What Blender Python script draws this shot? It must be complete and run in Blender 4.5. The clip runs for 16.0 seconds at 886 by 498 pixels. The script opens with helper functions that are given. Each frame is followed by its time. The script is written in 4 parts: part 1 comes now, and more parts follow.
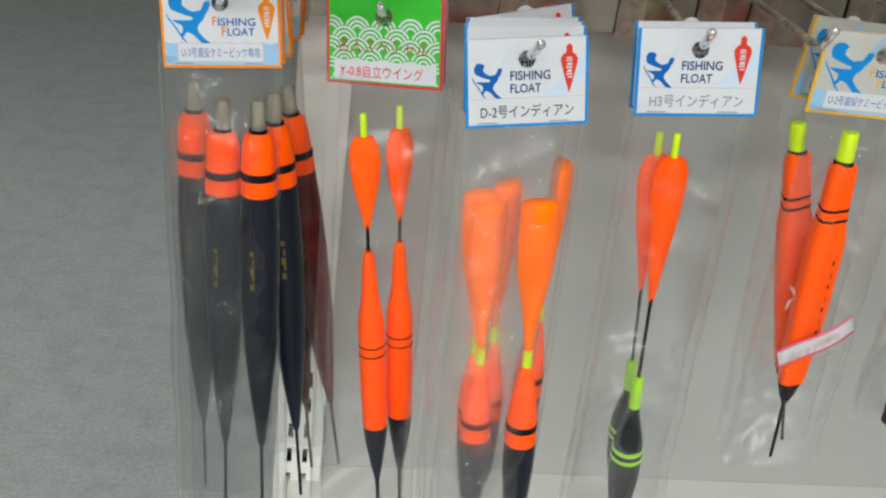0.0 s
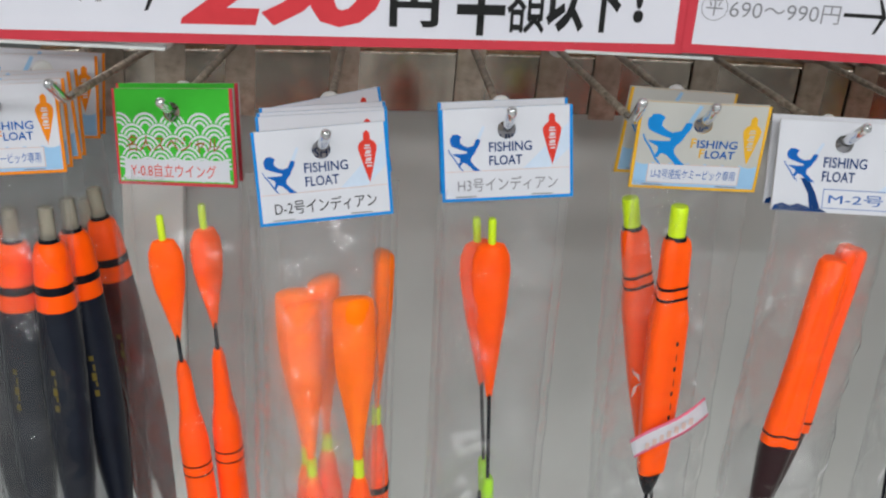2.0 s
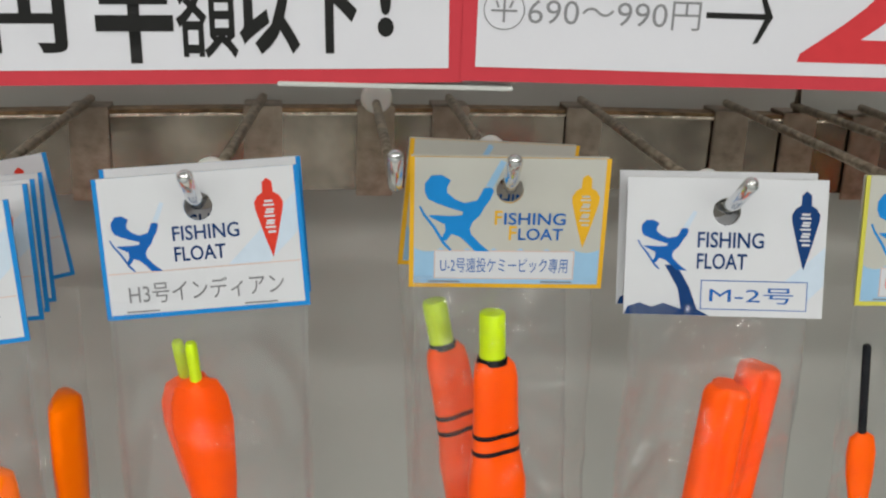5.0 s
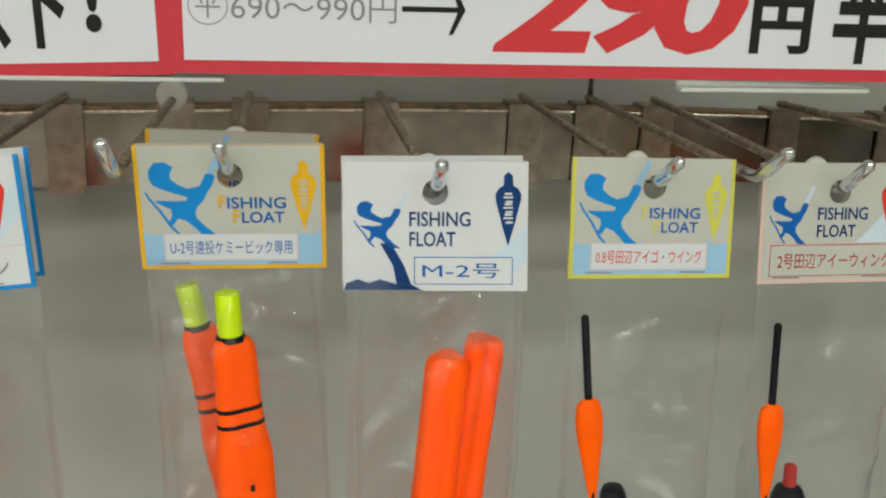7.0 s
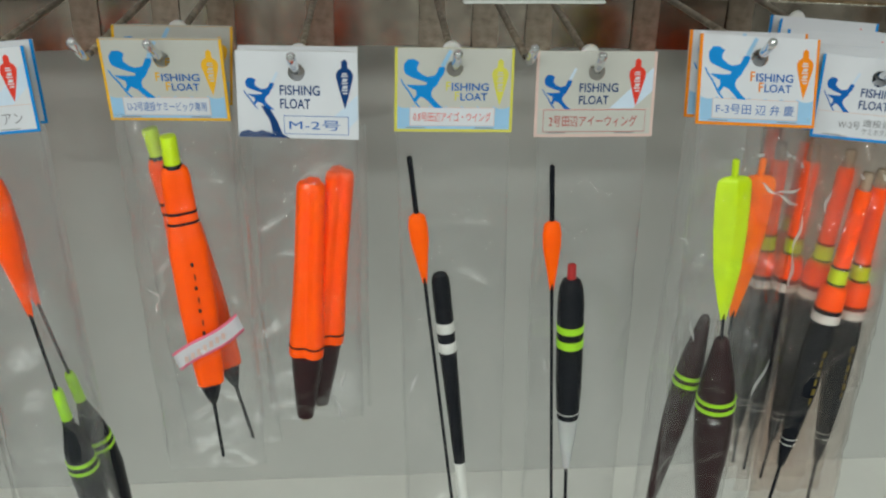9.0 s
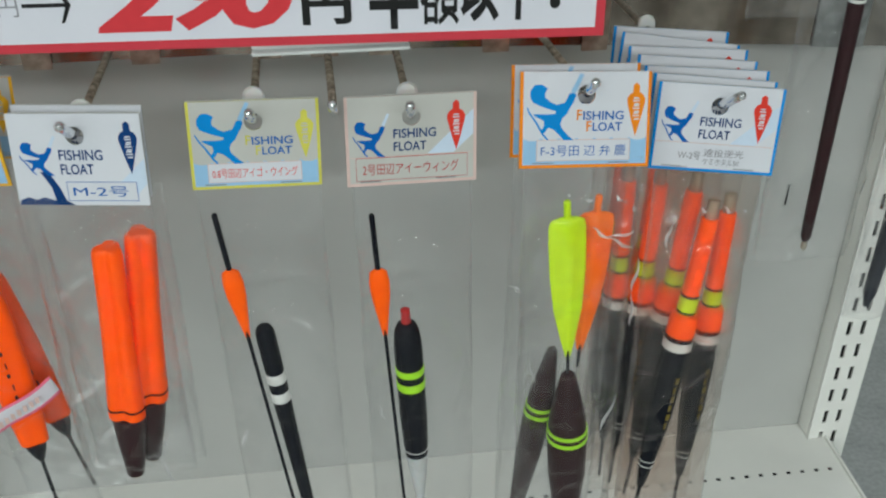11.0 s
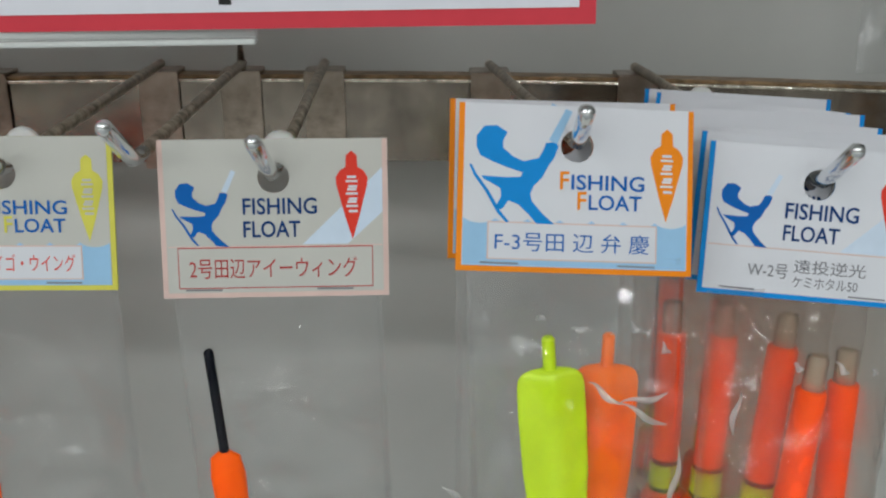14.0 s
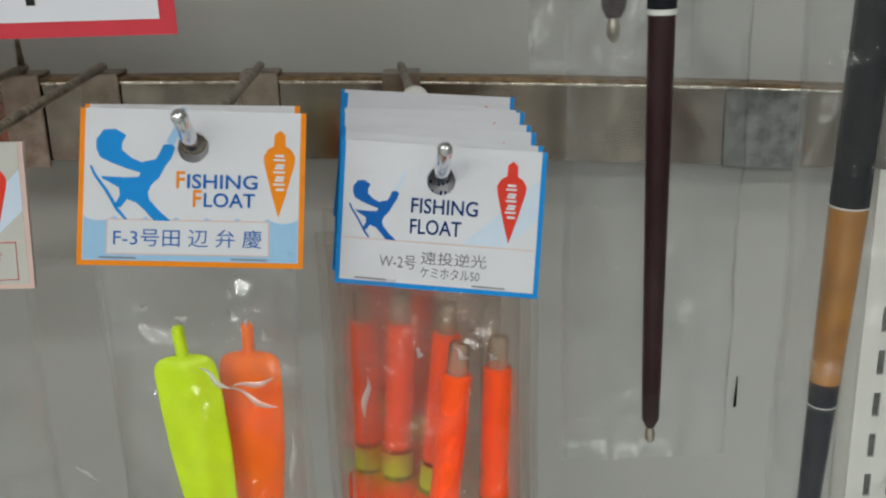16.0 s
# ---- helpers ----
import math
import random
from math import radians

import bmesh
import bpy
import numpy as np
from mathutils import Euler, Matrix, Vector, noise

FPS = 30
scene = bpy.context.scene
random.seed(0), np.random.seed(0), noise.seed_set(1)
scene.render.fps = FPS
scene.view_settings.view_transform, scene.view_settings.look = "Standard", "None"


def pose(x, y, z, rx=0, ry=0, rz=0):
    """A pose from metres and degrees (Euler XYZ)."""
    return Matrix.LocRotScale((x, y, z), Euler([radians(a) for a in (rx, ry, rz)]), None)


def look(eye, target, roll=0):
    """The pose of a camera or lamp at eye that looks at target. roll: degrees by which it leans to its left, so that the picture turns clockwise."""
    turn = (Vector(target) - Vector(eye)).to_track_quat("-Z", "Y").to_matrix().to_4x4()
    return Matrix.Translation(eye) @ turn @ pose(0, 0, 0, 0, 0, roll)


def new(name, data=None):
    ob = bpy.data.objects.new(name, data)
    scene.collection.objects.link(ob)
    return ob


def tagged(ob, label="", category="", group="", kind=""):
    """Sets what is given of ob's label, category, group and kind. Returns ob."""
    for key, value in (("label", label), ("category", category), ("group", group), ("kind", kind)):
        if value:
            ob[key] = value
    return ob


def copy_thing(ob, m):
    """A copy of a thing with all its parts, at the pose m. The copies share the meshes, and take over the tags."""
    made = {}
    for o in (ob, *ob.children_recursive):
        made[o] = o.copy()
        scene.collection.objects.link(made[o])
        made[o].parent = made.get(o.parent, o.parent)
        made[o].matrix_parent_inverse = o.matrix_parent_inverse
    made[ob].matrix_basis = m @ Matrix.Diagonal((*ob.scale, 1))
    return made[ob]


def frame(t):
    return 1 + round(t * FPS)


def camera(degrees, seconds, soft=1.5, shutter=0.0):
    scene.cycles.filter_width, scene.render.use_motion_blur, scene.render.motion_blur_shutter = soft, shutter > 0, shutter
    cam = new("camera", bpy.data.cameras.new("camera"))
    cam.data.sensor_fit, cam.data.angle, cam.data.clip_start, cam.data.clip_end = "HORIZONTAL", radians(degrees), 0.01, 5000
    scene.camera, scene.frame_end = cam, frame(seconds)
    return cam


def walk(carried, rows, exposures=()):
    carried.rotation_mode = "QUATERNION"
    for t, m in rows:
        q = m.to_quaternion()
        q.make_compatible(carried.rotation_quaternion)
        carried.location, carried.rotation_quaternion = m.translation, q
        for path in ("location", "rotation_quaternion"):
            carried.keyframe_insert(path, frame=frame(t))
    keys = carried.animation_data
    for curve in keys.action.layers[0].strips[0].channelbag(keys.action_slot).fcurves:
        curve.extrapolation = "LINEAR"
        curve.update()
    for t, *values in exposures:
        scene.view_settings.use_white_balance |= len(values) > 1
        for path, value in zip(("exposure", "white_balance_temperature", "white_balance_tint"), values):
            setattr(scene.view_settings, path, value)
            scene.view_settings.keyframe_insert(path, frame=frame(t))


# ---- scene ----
cam = camera(46.0, 16.0, soft=2.2)
PATH = [
    (0, (-0.0447, 0.0316, 1.3468), (-0.0191, 0.2085, 1.2569), 7.6),
    (0.5, (-0.0093, 0.0019, 1.3565), (0.0223, 0.1768, 1.2649), 6.6),
    (1, (0.0306, -0.0038, 1.3704), (0.0675, 0.1716, 1.2818), 4.8),
    (1.5, (0.0457, 0.0168, 1.3696), (0.0803, 0.1946, 1.285), 5.1),
    (2, (0.0416, 0.0688, 1.3499), (0.0752, 0.2505, 1.2733), 5.1),
    (2.5, (0.0359, 0.1551, 1.3164), (0.0701, 0.3389, 1.2453), 4.5),
    (3, (0.0407, 0.2085, 1.2897), (0.073, 0.3955, 1.2264), 4.6),
    (3.5, (0.0662, 0.2287, 1.288), (0.1017, 0.4148, 1.2239), 4.3),
    (4, (0.1205, 0.243, 1.2808), (0.1475, 0.4316, 1.2198), 3.9),
    (4.2, (0.1404, 0.2439, 1.2847), (0.1679, 0.4322, 1.2232), 3.4),
    (6.3, (0.2404, 0.2099, 1.3019), (0.2726, 0.399, 1.2451), 1.9),
    (6.5, (0.2463, 0.2077, 1.3025), (0.2811, 0.3959, 1.2443), 1.8),
    (7, (0.2823, 0.1938, 1.2988), (0.3196, 0.3813, 1.2402), 2.2),
    (7.5, (0.3109, 0.1904, 1.2975), (0.3451, 0.3782, 1.2378), 0.8),
    (8, (0.3346, 0.1435, 1.2817), (0.3568, 0.3273, 1.206), 0.9),
    (8.5, (0.3621, 0.06, 1.3311), (0.3717, 0.2417, 1.2479), 0.2),
    (9, (0.3916, -0.0085, 1.3862), (0.4071, 0.1689, 1.2953), 1.2),
    (9.5, (0.4324, -0.0326, 1.4072), (0.4524, 0.1432, 1.3139), 0.7),
    (10, (0.4324, 0.0062, 1.4242), (0.4654, 0.1792, 1.3295), 1.2),
    (10.2, (0.423, 0.0261, 1.4558), (0.4603, 0.1888, 1.3456), 1.6),
    (12.3, (0.6092, 0.1231, 1.3658), (0.5991, 0.3041, 1.2815), -2.2),
    (12.5, (0.5783, 0.1451, 1.3339), (0.5702, 0.3296, 1.2571), -2.1),
    (13, (0.5493, 0.2199, 1.2979), (0.5474, 0.4076, 1.2289), -0.5),
    (13.5, (0.5463, 0.2596, 1.2808), (0.5504, 0.4496, 1.2187), -0.4),
    (14, (0.5822, 0.2611, 1.2815), (0.5865, 0.4508, 1.2181), -0.7),
    (14.5, (0.6222, 0.252, 1.2874), (0.6242, 0.4415, 1.2235), -0.9),
    (15, (0.6464, 0.2514, 1.2828), (0.6476, 0.4411, 1.2196), -1.0),
    (15.5, (0.6784, 0.2456, 1.2856), (0.68, 0.4341, 1.2187), -1.1),
    (16, (0.719, 0.2382, 1.2867), (0.718, 0.4274, 1.2218), -1.8),
]
walk(cam, [(t, look(eye, target, roll)) for t, eye, target, roll in PATH],
     exposures=[(0, 0.02, 6500, 11), (1, -0.04, 6300, 14), (2.5, -0.10, 6400, 17), (4.2, -0.14, 6700, 15), (6.3, -0.2, 6900, 8), (8, -0.24, 7250, 3), (9, -0.28, 6500, 6),
                (10.2, -0.26, 6150, 6), (12.3, -0.32, 6300, 11), (13.5, -0.34, 6350, 12), (14.5, -0.34, 6250, 12), (16, -0.34, 6550, 11)])

# ---- light ----
world = bpy.data.worlds.new("world")
scene.world = world
world.use_nodes = True
world.node_tree.nodes["Background"].inputs["Color"].default_value = (0.95, 0.98, 1.0, 1)
world.node_tree.nodes["Background"].inputs["Strength"].default_value = 0.08
CEILING = 2.75
TUBES = [(x, y, watts) for y, watts in ((-0.7, 5.0), (-2.3, 28), (-4.2, 60), (2.2, 11)) for x in (-2.6, -0.5, 1.6)]
for lx, ly, watts in TUBES:
    lamp = bpy.data.lights.new("tube_light", "AREA")
    lamp.shape, lamp.size, lamp.size_y, lamp.energy = "RECTANGLE", 1.2, 0.28, watts
    lamp.color = (0.96, 1.0, 0.97)
    new("tube_light", lamp).matrix_world = pose(lx, ly, CEILING - 0.09)


# ---- materials ----
def mat(name, color, rough=0.5, metal=0.0, grain=0.06, scale=60.0, bump=0.0, bump_scale=200.0, spec=0.5, coat=0.0, sub=0.0, stain=0.0):
    m = bpy.data.materials.new(name)
    m.use_nodes = True
    nt = m.node_tree
    b = nt.nodes["Principled BSDF"]
    b.inputs["Roughness"].default_value = rough
    b.inputs["Metallic"].default_value = metal
    b.inputs["Specular IOR Level"].default_value = spec
    b.inputs["Coat Weight"].default_value = coat
    b.inputs["Coat Roughness"].default_value = 0.08
    if sub:
        b.inputs["Subsurface Weight"].default_value = sub
        b.inputs["Subsurface Radius"].default_value = (0.004, 0.002, 0.001)
        b.inputs["Subsurface Scale"].default_value = 0.5
    co = nt.nodes.new("ShaderNodeTexCoord")
    n1 = nt.nodes.new("ShaderNodeTexNoise")
    n1.inputs["Scale"].default_value = scale
    n1.inputs["Detail"].default_value = 5
    nt.links.new(co.outputs["Object"], n1.inputs["Vector"])
    ramp = nt.nodes.new("ShaderNodeMapRange")
    ramp.inputs["From Min"].default_value, ramp.inputs["From Max"].default_value = 0.3, 0.7
    ramp.inputs["To Min"].default_value, ramp.inputs["To Max"].default_value = 1 - grain, 1 + grain
    nt.links.new(n1.outputs["Fac"], ramp.inputs["Value"])
    mul = nt.nodes.new("ShaderNodeMix")
    mul.data_type, mul.blend_type = "RGBA", "MULTIPLY"
    mul.inputs[0].default_value = 1.0
    mul.inputs[6].default_value = (*color, 1)
    nt.links.new(ramp.outputs["Result"], mul.inputs[7])
    last = mul.outputs[2]
    if stain:
        n2 = nt.nodes.new("ShaderNodeTexNoise")
        n2.inputs["Scale"].default_value = scale * 0.12
        n2.inputs["Detail"].default_value = 8
        n2.inputs["Roughness"].default_value = 0.7
        nt.links.new(co.outputs["Object"], n2.inputs["Vector"])
        r2 = nt.nodes.new("ShaderNodeMapRange")
        r2.inputs["From Min"].default_value, r2.inputs["From Max"].default_value = 0.45, 0.75
        r2.inputs["To Min"].default_value, r2.inputs["To Max"].default_value = 1.0, 1.0 - stain
        nt.links.new(n2.outputs["Fac"], r2.inputs["Value"])
        m2 = nt.nodes.new("ShaderNodeMix")
        m2.data_type, m2.blend_type = "RGBA", "MULTIPLY"
        m2.inputs[0].default_value = 1.0
        nt.links.new(last, m2.inputs[6])
        nt.links.new(r2.outputs["Result"], m2.inputs[7])
        last = m2.outputs[2]
    nt.links.new(last, b.inputs["Base Color"])
    if bump:
        n3 = nt.nodes.new("ShaderNodeTexNoise")
        n3.inputs["Scale"].default_value = bump_scale
        n3.inputs["Detail"].default_value = 4
        nt.links.new(co.outputs["Object"], n3.inputs["Vector"])
        bp = nt.nodes.new("ShaderNodeBump")
        bp.inputs["Strength"].default_value = bump
        bp.inputs["Distance"].default_value = 0.001
        nt.links.new(n3.outputs["Fac"], bp.inputs["Height"])
        nt.links.new(bp.outputs["Normal"], b.inputs["Normal"])
    return m


def film_material(name, haze, tint=(1, 1, 1), rough=0.12, ior=1.36, frost=0.0, streak=0.0):
    """Thin clear plastic film: mostly see-through, a little milky, glossy by angle."""
    m = bpy.data.materials.new(name)
    m.use_nodes = True
    nt = m.node_tree
    nt.nodes.remove(nt.nodes["Principled BSDF"])
    out = nt.nodes["Material Output"]
    clear = nt.nodes.new("ShaderNodeBsdfTransparent")
    clear.inputs["Color"].default_value = (0.985 * tint[0], 0.985 * tint[1], 0.985 * tint[2], 1)
    milk = nt.nodes.new("ShaderNodeBsdfTranslucent")
    milk.inputs["Color"].default_value = (0.9 * tint[0], 0.9 * tint[1], 0.9 * tint[2], 1)
    milk2 = nt.nodes.new("ShaderNodeBsdfDiffuse")
    milk2.inputs["Color"].default_value = (0.9 * tint[0], 0.9 * tint[1], 0.9 * tint[2], 1)
    both = nt.nodes.new("ShaderNodeMixShader")
    both.inputs[0].default_value = 0.5
    nt.links.new(milk.outputs[0], both.inputs[1])
    nt.links.new(milk2.outputs[0], both.inputs[2])
    gloss = nt.nodes.new("ShaderNodeBsdfGlossy")
    gloss.inputs["Roughness"].default_value = rough
    co = nt.nodes.new("ShaderNodeTexCoord")
    n = nt.nodes.new("ShaderNodeTexNoise")
    n.inputs["Scale"].default_value, n.inputs["Detail"].default_value = 45, 4
    mp = nt.nodes.new("ShaderNodeMapping")
    mp.inputs["Scale"].default_value = (1.0, 1.0, 0.35)
    nt.links.new(co.outputs["Object"], mp.inputs["Vector"])
    nt.links.new(mp.outputs["Vector"], n.inputs["Vector"])
    bp = nt.nodes.new("ShaderNodeBump")
    bp.inputs["Strength"].default_value, bp.inputs["Distance"].default_value = 0.35, 0.004
    nt.links.new(n.outputs["Fac"], bp.inputs["Height"])
    fr = nt.nodes.new("ShaderNodeFresnel")
    fr.inputs["IOR"].default_value = ior
    nt.links.new(bp.outputs["Normal"], gloss.inputs["Normal"])
    nt.links.new(bp.outputs["Normal"], fr.inputs["Normal"])
    hz = nt.nodes.new("ShaderNodeMapRange")
    hz.inputs["From Min"].default_value, hz.inputs["From Max"].default_value = 0.35, 0.7
    hz.inputs["To Min"].default_value, hz.inputs["To Max"].default_value = haze * 0.6, haze * 1.5
    nt.links.new(n.outputs["Fac"], hz.inputs["Value"])
    amount = hz.outputs["Result"]
    if streak:
        # fold lines at random, with white haze painting in their glints
        rd = nt.nodes.new("ShaderNodeTexNoise")
        rd.noise_type = "RIDGED_MULTIFRACTAL"
        rd.inputs["Scale"].default_value, rd.inputs["Detail"].default_value = 26, 2
        mp2 = nt.nodes.new("ShaderNodeMapping")
        mp2.inputs["Rotation"].default_value = (0.0, 0.5, 0.0)
        mp2.inputs["Scale"].default_value = (1.0, 1.0, 0.6)
        nt.links.new(co.outputs["Object"], mp2.inputs["Vector"])
        nt.links.new(mp2.outputs["Vector"], rd.inputs["Vector"])
        line = nt.nodes.new("ShaderNodeMapRange")
        line.inputs["From Min"].default_value, line.inputs["From Max"].default_value = 0.72, 1.0
        line.inputs["To Min"].default_value, line.inputs["To Max"].default_value = 0.0, streak
        nt.links.new(rd.outputs["Fac"], line.inputs["Value"])
        add = nt.nodes.new("ShaderNodeMath")
        add.use_clamp = True
        nt.links.new(amount, add.inputs[0])
        nt.links.new(line.outputs["Result"], add.inputs[1])
        amount = add.outputs[0]
        bp2 = nt.nodes.new("ShaderNodeBump")
        bp2.inputs["Strength"].default_value, bp2.inputs["Distance"].default_value = 0.30, 0.003
        nt.links.new(rd.outputs["Fac"], bp2.inputs["Height"])
        nt.links.new(bp.outputs["Normal"], bp2.inputs["Normal"])
        nt.links.new(bp2.outputs["Normal"], gloss.inputs["Normal"])
        nt.links.new(bp2.outputs["Normal"], fr.inputs["Normal"])
    see = clear.outputs[0]
    if frost:
        blur = nt.nodes.new("ShaderNodeBsdfRefraction")
        blur.inputs["IOR"].default_value, blur.inputs["Roughness"].default_value = 1.3, 0.62
        mixed = nt.nodes.new("ShaderNodeMixShader")
        mixed.inputs[0].default_value = frost
        nt.links.new(see, mixed.inputs[1])
        nt.links.new(blur.outputs[0], mixed.inputs[2])
        see = mixed.outputs[0]
    a = nt.nodes.new("ShaderNodeMixShader")
    nt.links.new(amount, a.inputs[0])
    nt.links.new(see, a.inputs[1])
    nt.links.new(both.outputs[0], a.inputs[2])
    b = nt.nodes.new("ShaderNodeMixShader")
    nt.links.new(fr.outputs[0], b.inputs[0])
    nt.links.new(a.outputs[0], b.inputs[1])
    nt.links.new(gloss.outputs[0], b.inputs[2])
    nt.links.new(b.outputs[0], out.inputs["Surface"])
    return m


PANEL = mat("panel_paint", (0.47, 0.475, 0.452), 0.42, grain=0.03, scale=14, stain=0.06, bump=0.05, bump_scale=600)
WHITE = mat("shelf_enamel", (0.84, 0.84, 0.79), 0.45, grain=0.02, scale=20, stain=0.05)
# near-black paint for the shade inside slots and shelf holes
INNER_SHADE = mat("painted_inner_shade", (0.02, 0.02, 0.02), 0.8)
RAIL = mat("rail_steel", (0.29, 0.245, 0.205), 0.17, metal=1.0, grain=0.25, scale=60, stain=0.45, bump=0.05, bump_scale=90)
CLAMP = mat("clamp_steel", (0.40, 0.33, 0.27), 0.30, metal=1.0, grain=0.35, scale=110, stain=0.5, bump=0.12, bump_scale=160)
RUST = mat("rusty_edge", (0.30, 0.20, 0.11), 0.38, metal=0.75, grain=0.5, scale=140, stain=0.5, bump=0.9, bump_scale=260)
HOOK = mat("hook_steel", (0.40, 0.335, 0.265), 0.42, metal=0.9, grain=0.5, scale=240, stain=0.55, bump=0.5, bump_scale=500)
CHROME = mat("hook_tip_chrome", (0.75, 0.76, 0.77), 0.12, metal=1.0, grain=0.05, scale=200)
NYLON = mat("white_nylon", (0.70, 0.70, 0.68), 0.45, sub=0.2)
FLOOR = mat("floor_vinyl", (0.38, 0.397, 0.388), 0.5, grain=0.14, scale=110, stain=0.25, bump=0.05)
WALL = mat("wall_paint", (0.76, 0.76, 0.74), 0.7, grain=0.04, scale=8)
CEIL = mat("ceiling_board", (0.78, 0.78, 0.76), 0.8, grain=0.06, scale=30)
CARD = mat("card_white", (0.67, 0.68, 0.72), 0.5, grain=0.015, scale=40, spec=0.2)
CREAM = mat("card_cream", (0.525, 0.52, 0.48), 0.5, grain=0.02, scale=40, spec=0.2)


def ink(name, c):
    return mat("ink_" + name, c, 0.5, grain=0.03, scale=150, spec=0.10)


SKY = ink("sky_blue", (0.008, 0.25, 0.66))
MID = ink("mid_blue", (0.005, 0.12, 0.44))
NAVY = ink("navy", (0.006, 0.045, 0.17))
PALE = ink("pale_blue", (0.32, 0.54, 0.76))
GREYBLUE = ink("grey_blue", (0.58, 0.68, 0.80))
RED = ink("red", (0.72, 0.05, 0.03))
ORANGE = ink("orange", (0.88, 0.26, 0.01))
AMBER = ink("amber", (0.82, 0.45, 0.03))
YELLOW = ink("yellow", (0.66, 0.62, 0.10))
PINK = ink("pink", (0.68, 0.50, 0.45))
GREEN = ink("green", (0.05, 0.50, 0.04))
BLACK = ink("black", (0.02, 0.02, 0.02))
GREY = ink("grey", (0.25, 0.25, 0.27))
CRIMSON = ink("crimson", (0.62, 0.055, 0.075))
SIGN = mat("sign_laminate", (0.72, 0.72, 0.78), 0.35, grain=0.01, scale=20, spec=0.3)
HOLDER = mat("holder_plastic", (0.62, 0.64, 0.62), 0.2, grain=0.02, coat=0.4)
# fluorescent pigment turns blue and green light into red, so it gives back more red than falls on it
FLUO = mat("fluorescent_orange", (1.30, 0.124, 0.0003), 0.34, grain=0.06, scale=120, spec=0.09, coat=0.10)
FLUO2 = mat("fluorescent_orange_vane", (1.3, 0.145, 0.0004), 0.4, grain=0.06, scale=90, spec=0.08)
FLUO3 = mat("amber_orange_vane", (1.26, 0.225, 0.0004), 0.4, grain=0.07, scale=90, spec=0.08)
LIME = mat("fluorescent_yellow", (0.70, 0.98, 0.002), 0.35, grain=0.05, scale=90)
LEAF = mat("lime_green", (0.46, 0.90, 0.02), 0.35, grain=0.05)
JET = mat("black_lacquer", (0.006, 0.007, 0.011), 0.2, grain=0.1, spec=0.12, coat=0.03)
SLATE = mat("slate_black_lacquer", (0.011, 0.014, 0.024), 0.34, grain=0.15, spec=0.16, coat=0.05)
MAROON = mat("maroon_lacquer", (0.028, 0.008, 0.010), 0.3, grain=0.15, spec=0.16, coat=0.08)
WINE = mat("wine_red_lacquer", (0.085, 0.011, 0.010), 0.3, grain=0.5, scale=90, stain=0.4, spec=0.2, coat=0.12)
CLEARTUBE = film_material("clear_tube", 0.28, (1.0, 0.96, 0.82), ior=1.25)
WHITEBAND = mat("white_band", (0.78, 0.78, 0.74), 0.35)
TIPRED = mat("red_tip", (0.45, 0.02, 0.02), 0.3)
BAMBOO = mat("amber_bamboo", (0.38, 0.16, 0.02), 0.28, grain=0.25, scale=60, coat=0.5)
BRASS = mat("brass_wire", (0.55, 0.51, 0.42), 0.3, metal=1.0)
GOLD = ink("gold", (0.16, 0.12, 0.025))
FILM = film_material("clear_film", 0.002, rough=0.06, ior=1.27, frost=0.012, streak=0.07)
BACKFILM = film_material("clear_film_back", 0.06, rough=0.22, ior=1.6, streak=0.06)
SHINY = film_material("shiny_film", 0.008, rough=0.05, ior=1.45, frost=0.03, streak=0.11)
# strong white haze, so the folds carry a painted glare
CREASE_GLINT = film_material("film_crease_glint", 0.6, rough=0.16, ior=2.4)
HAZY = film_material("hazy_film", 0.025, (0.94, 0.94, 0.94), rough=0.06, frost=0.08, streak=0.06)
MILKY = film_material("milky_film", 0.045, rough=0.07, frost=0.12, streak=0.07)
VEIL = film_material("veiled_film", 0.025, (0.95, 0.90, 0.87), rough=0.05, frost=0.15, streak=0.08)
CLOUDY = film_material("cloudy_film", 0.045, rough=0.08, frost=0.12, streak=0.05)
SEAM = film_material("film_seam", 0.06, rough=0.1)
TUBEGLOW = bpy.data.materials.new("tube_glow")
TUBEGLOW.use_nodes = True
TUBEGLOW.node_tree.nodes["Principled BSDF"].inputs["Emission Color"].default_value = (1, 0.98, 0.94, 1)
TUBEGLOW.node_tree.nodes["Principled BSDF"].inputs["Emission Strength"].default_value = 6.0


# ---- mesh helpers ----
def finish(name, bm, material, parent=None, label="", smooth=False):
    me = bpy.data.meshes.new(name)
    bm.normal_update()
    bm.to_mesh(me)
    bm.free()
    me.materials.append(material)
    if smooth:
        for p in me.polygons:
            p.use_smooth = True
    ob = new(name, me)
    if parent is not None:
        ob.parent = parent
    if label:
        tagged(ob, label)
    return ob


def part(name, bm, material, parent, label="", smooth=False):
    return finish(name, bm, material, parent, label, smooth)


def empty(name, m, label, category, group="", kind=""):
    ob = new(name)
    ob.empty_display_size = 0.01
    ob.matrix_world = m
    return tagged(ob, label, category, group, kind)


def box(bm, lo, hi, bevel=0.0):
    r = bmesh.ops.create_cube(bm, size=1.0)
    for v in r["verts"]:
        v.co = Vector([lo[i] + (v.co[i] + 0.5) * (hi[i] - lo[i]) for i in range(3)])
    if bevel:
        edges = list({e for v in r["verts"] for e in v.link_edges})
        bmesh.ops.bevel(bm, geom=edges, offset=bevel, segments=2, affect="EDGES")
    return bm


def boxed(lo, hi, bevel=0.0):
    return box(bmesh.new(), lo, hi, bevel)


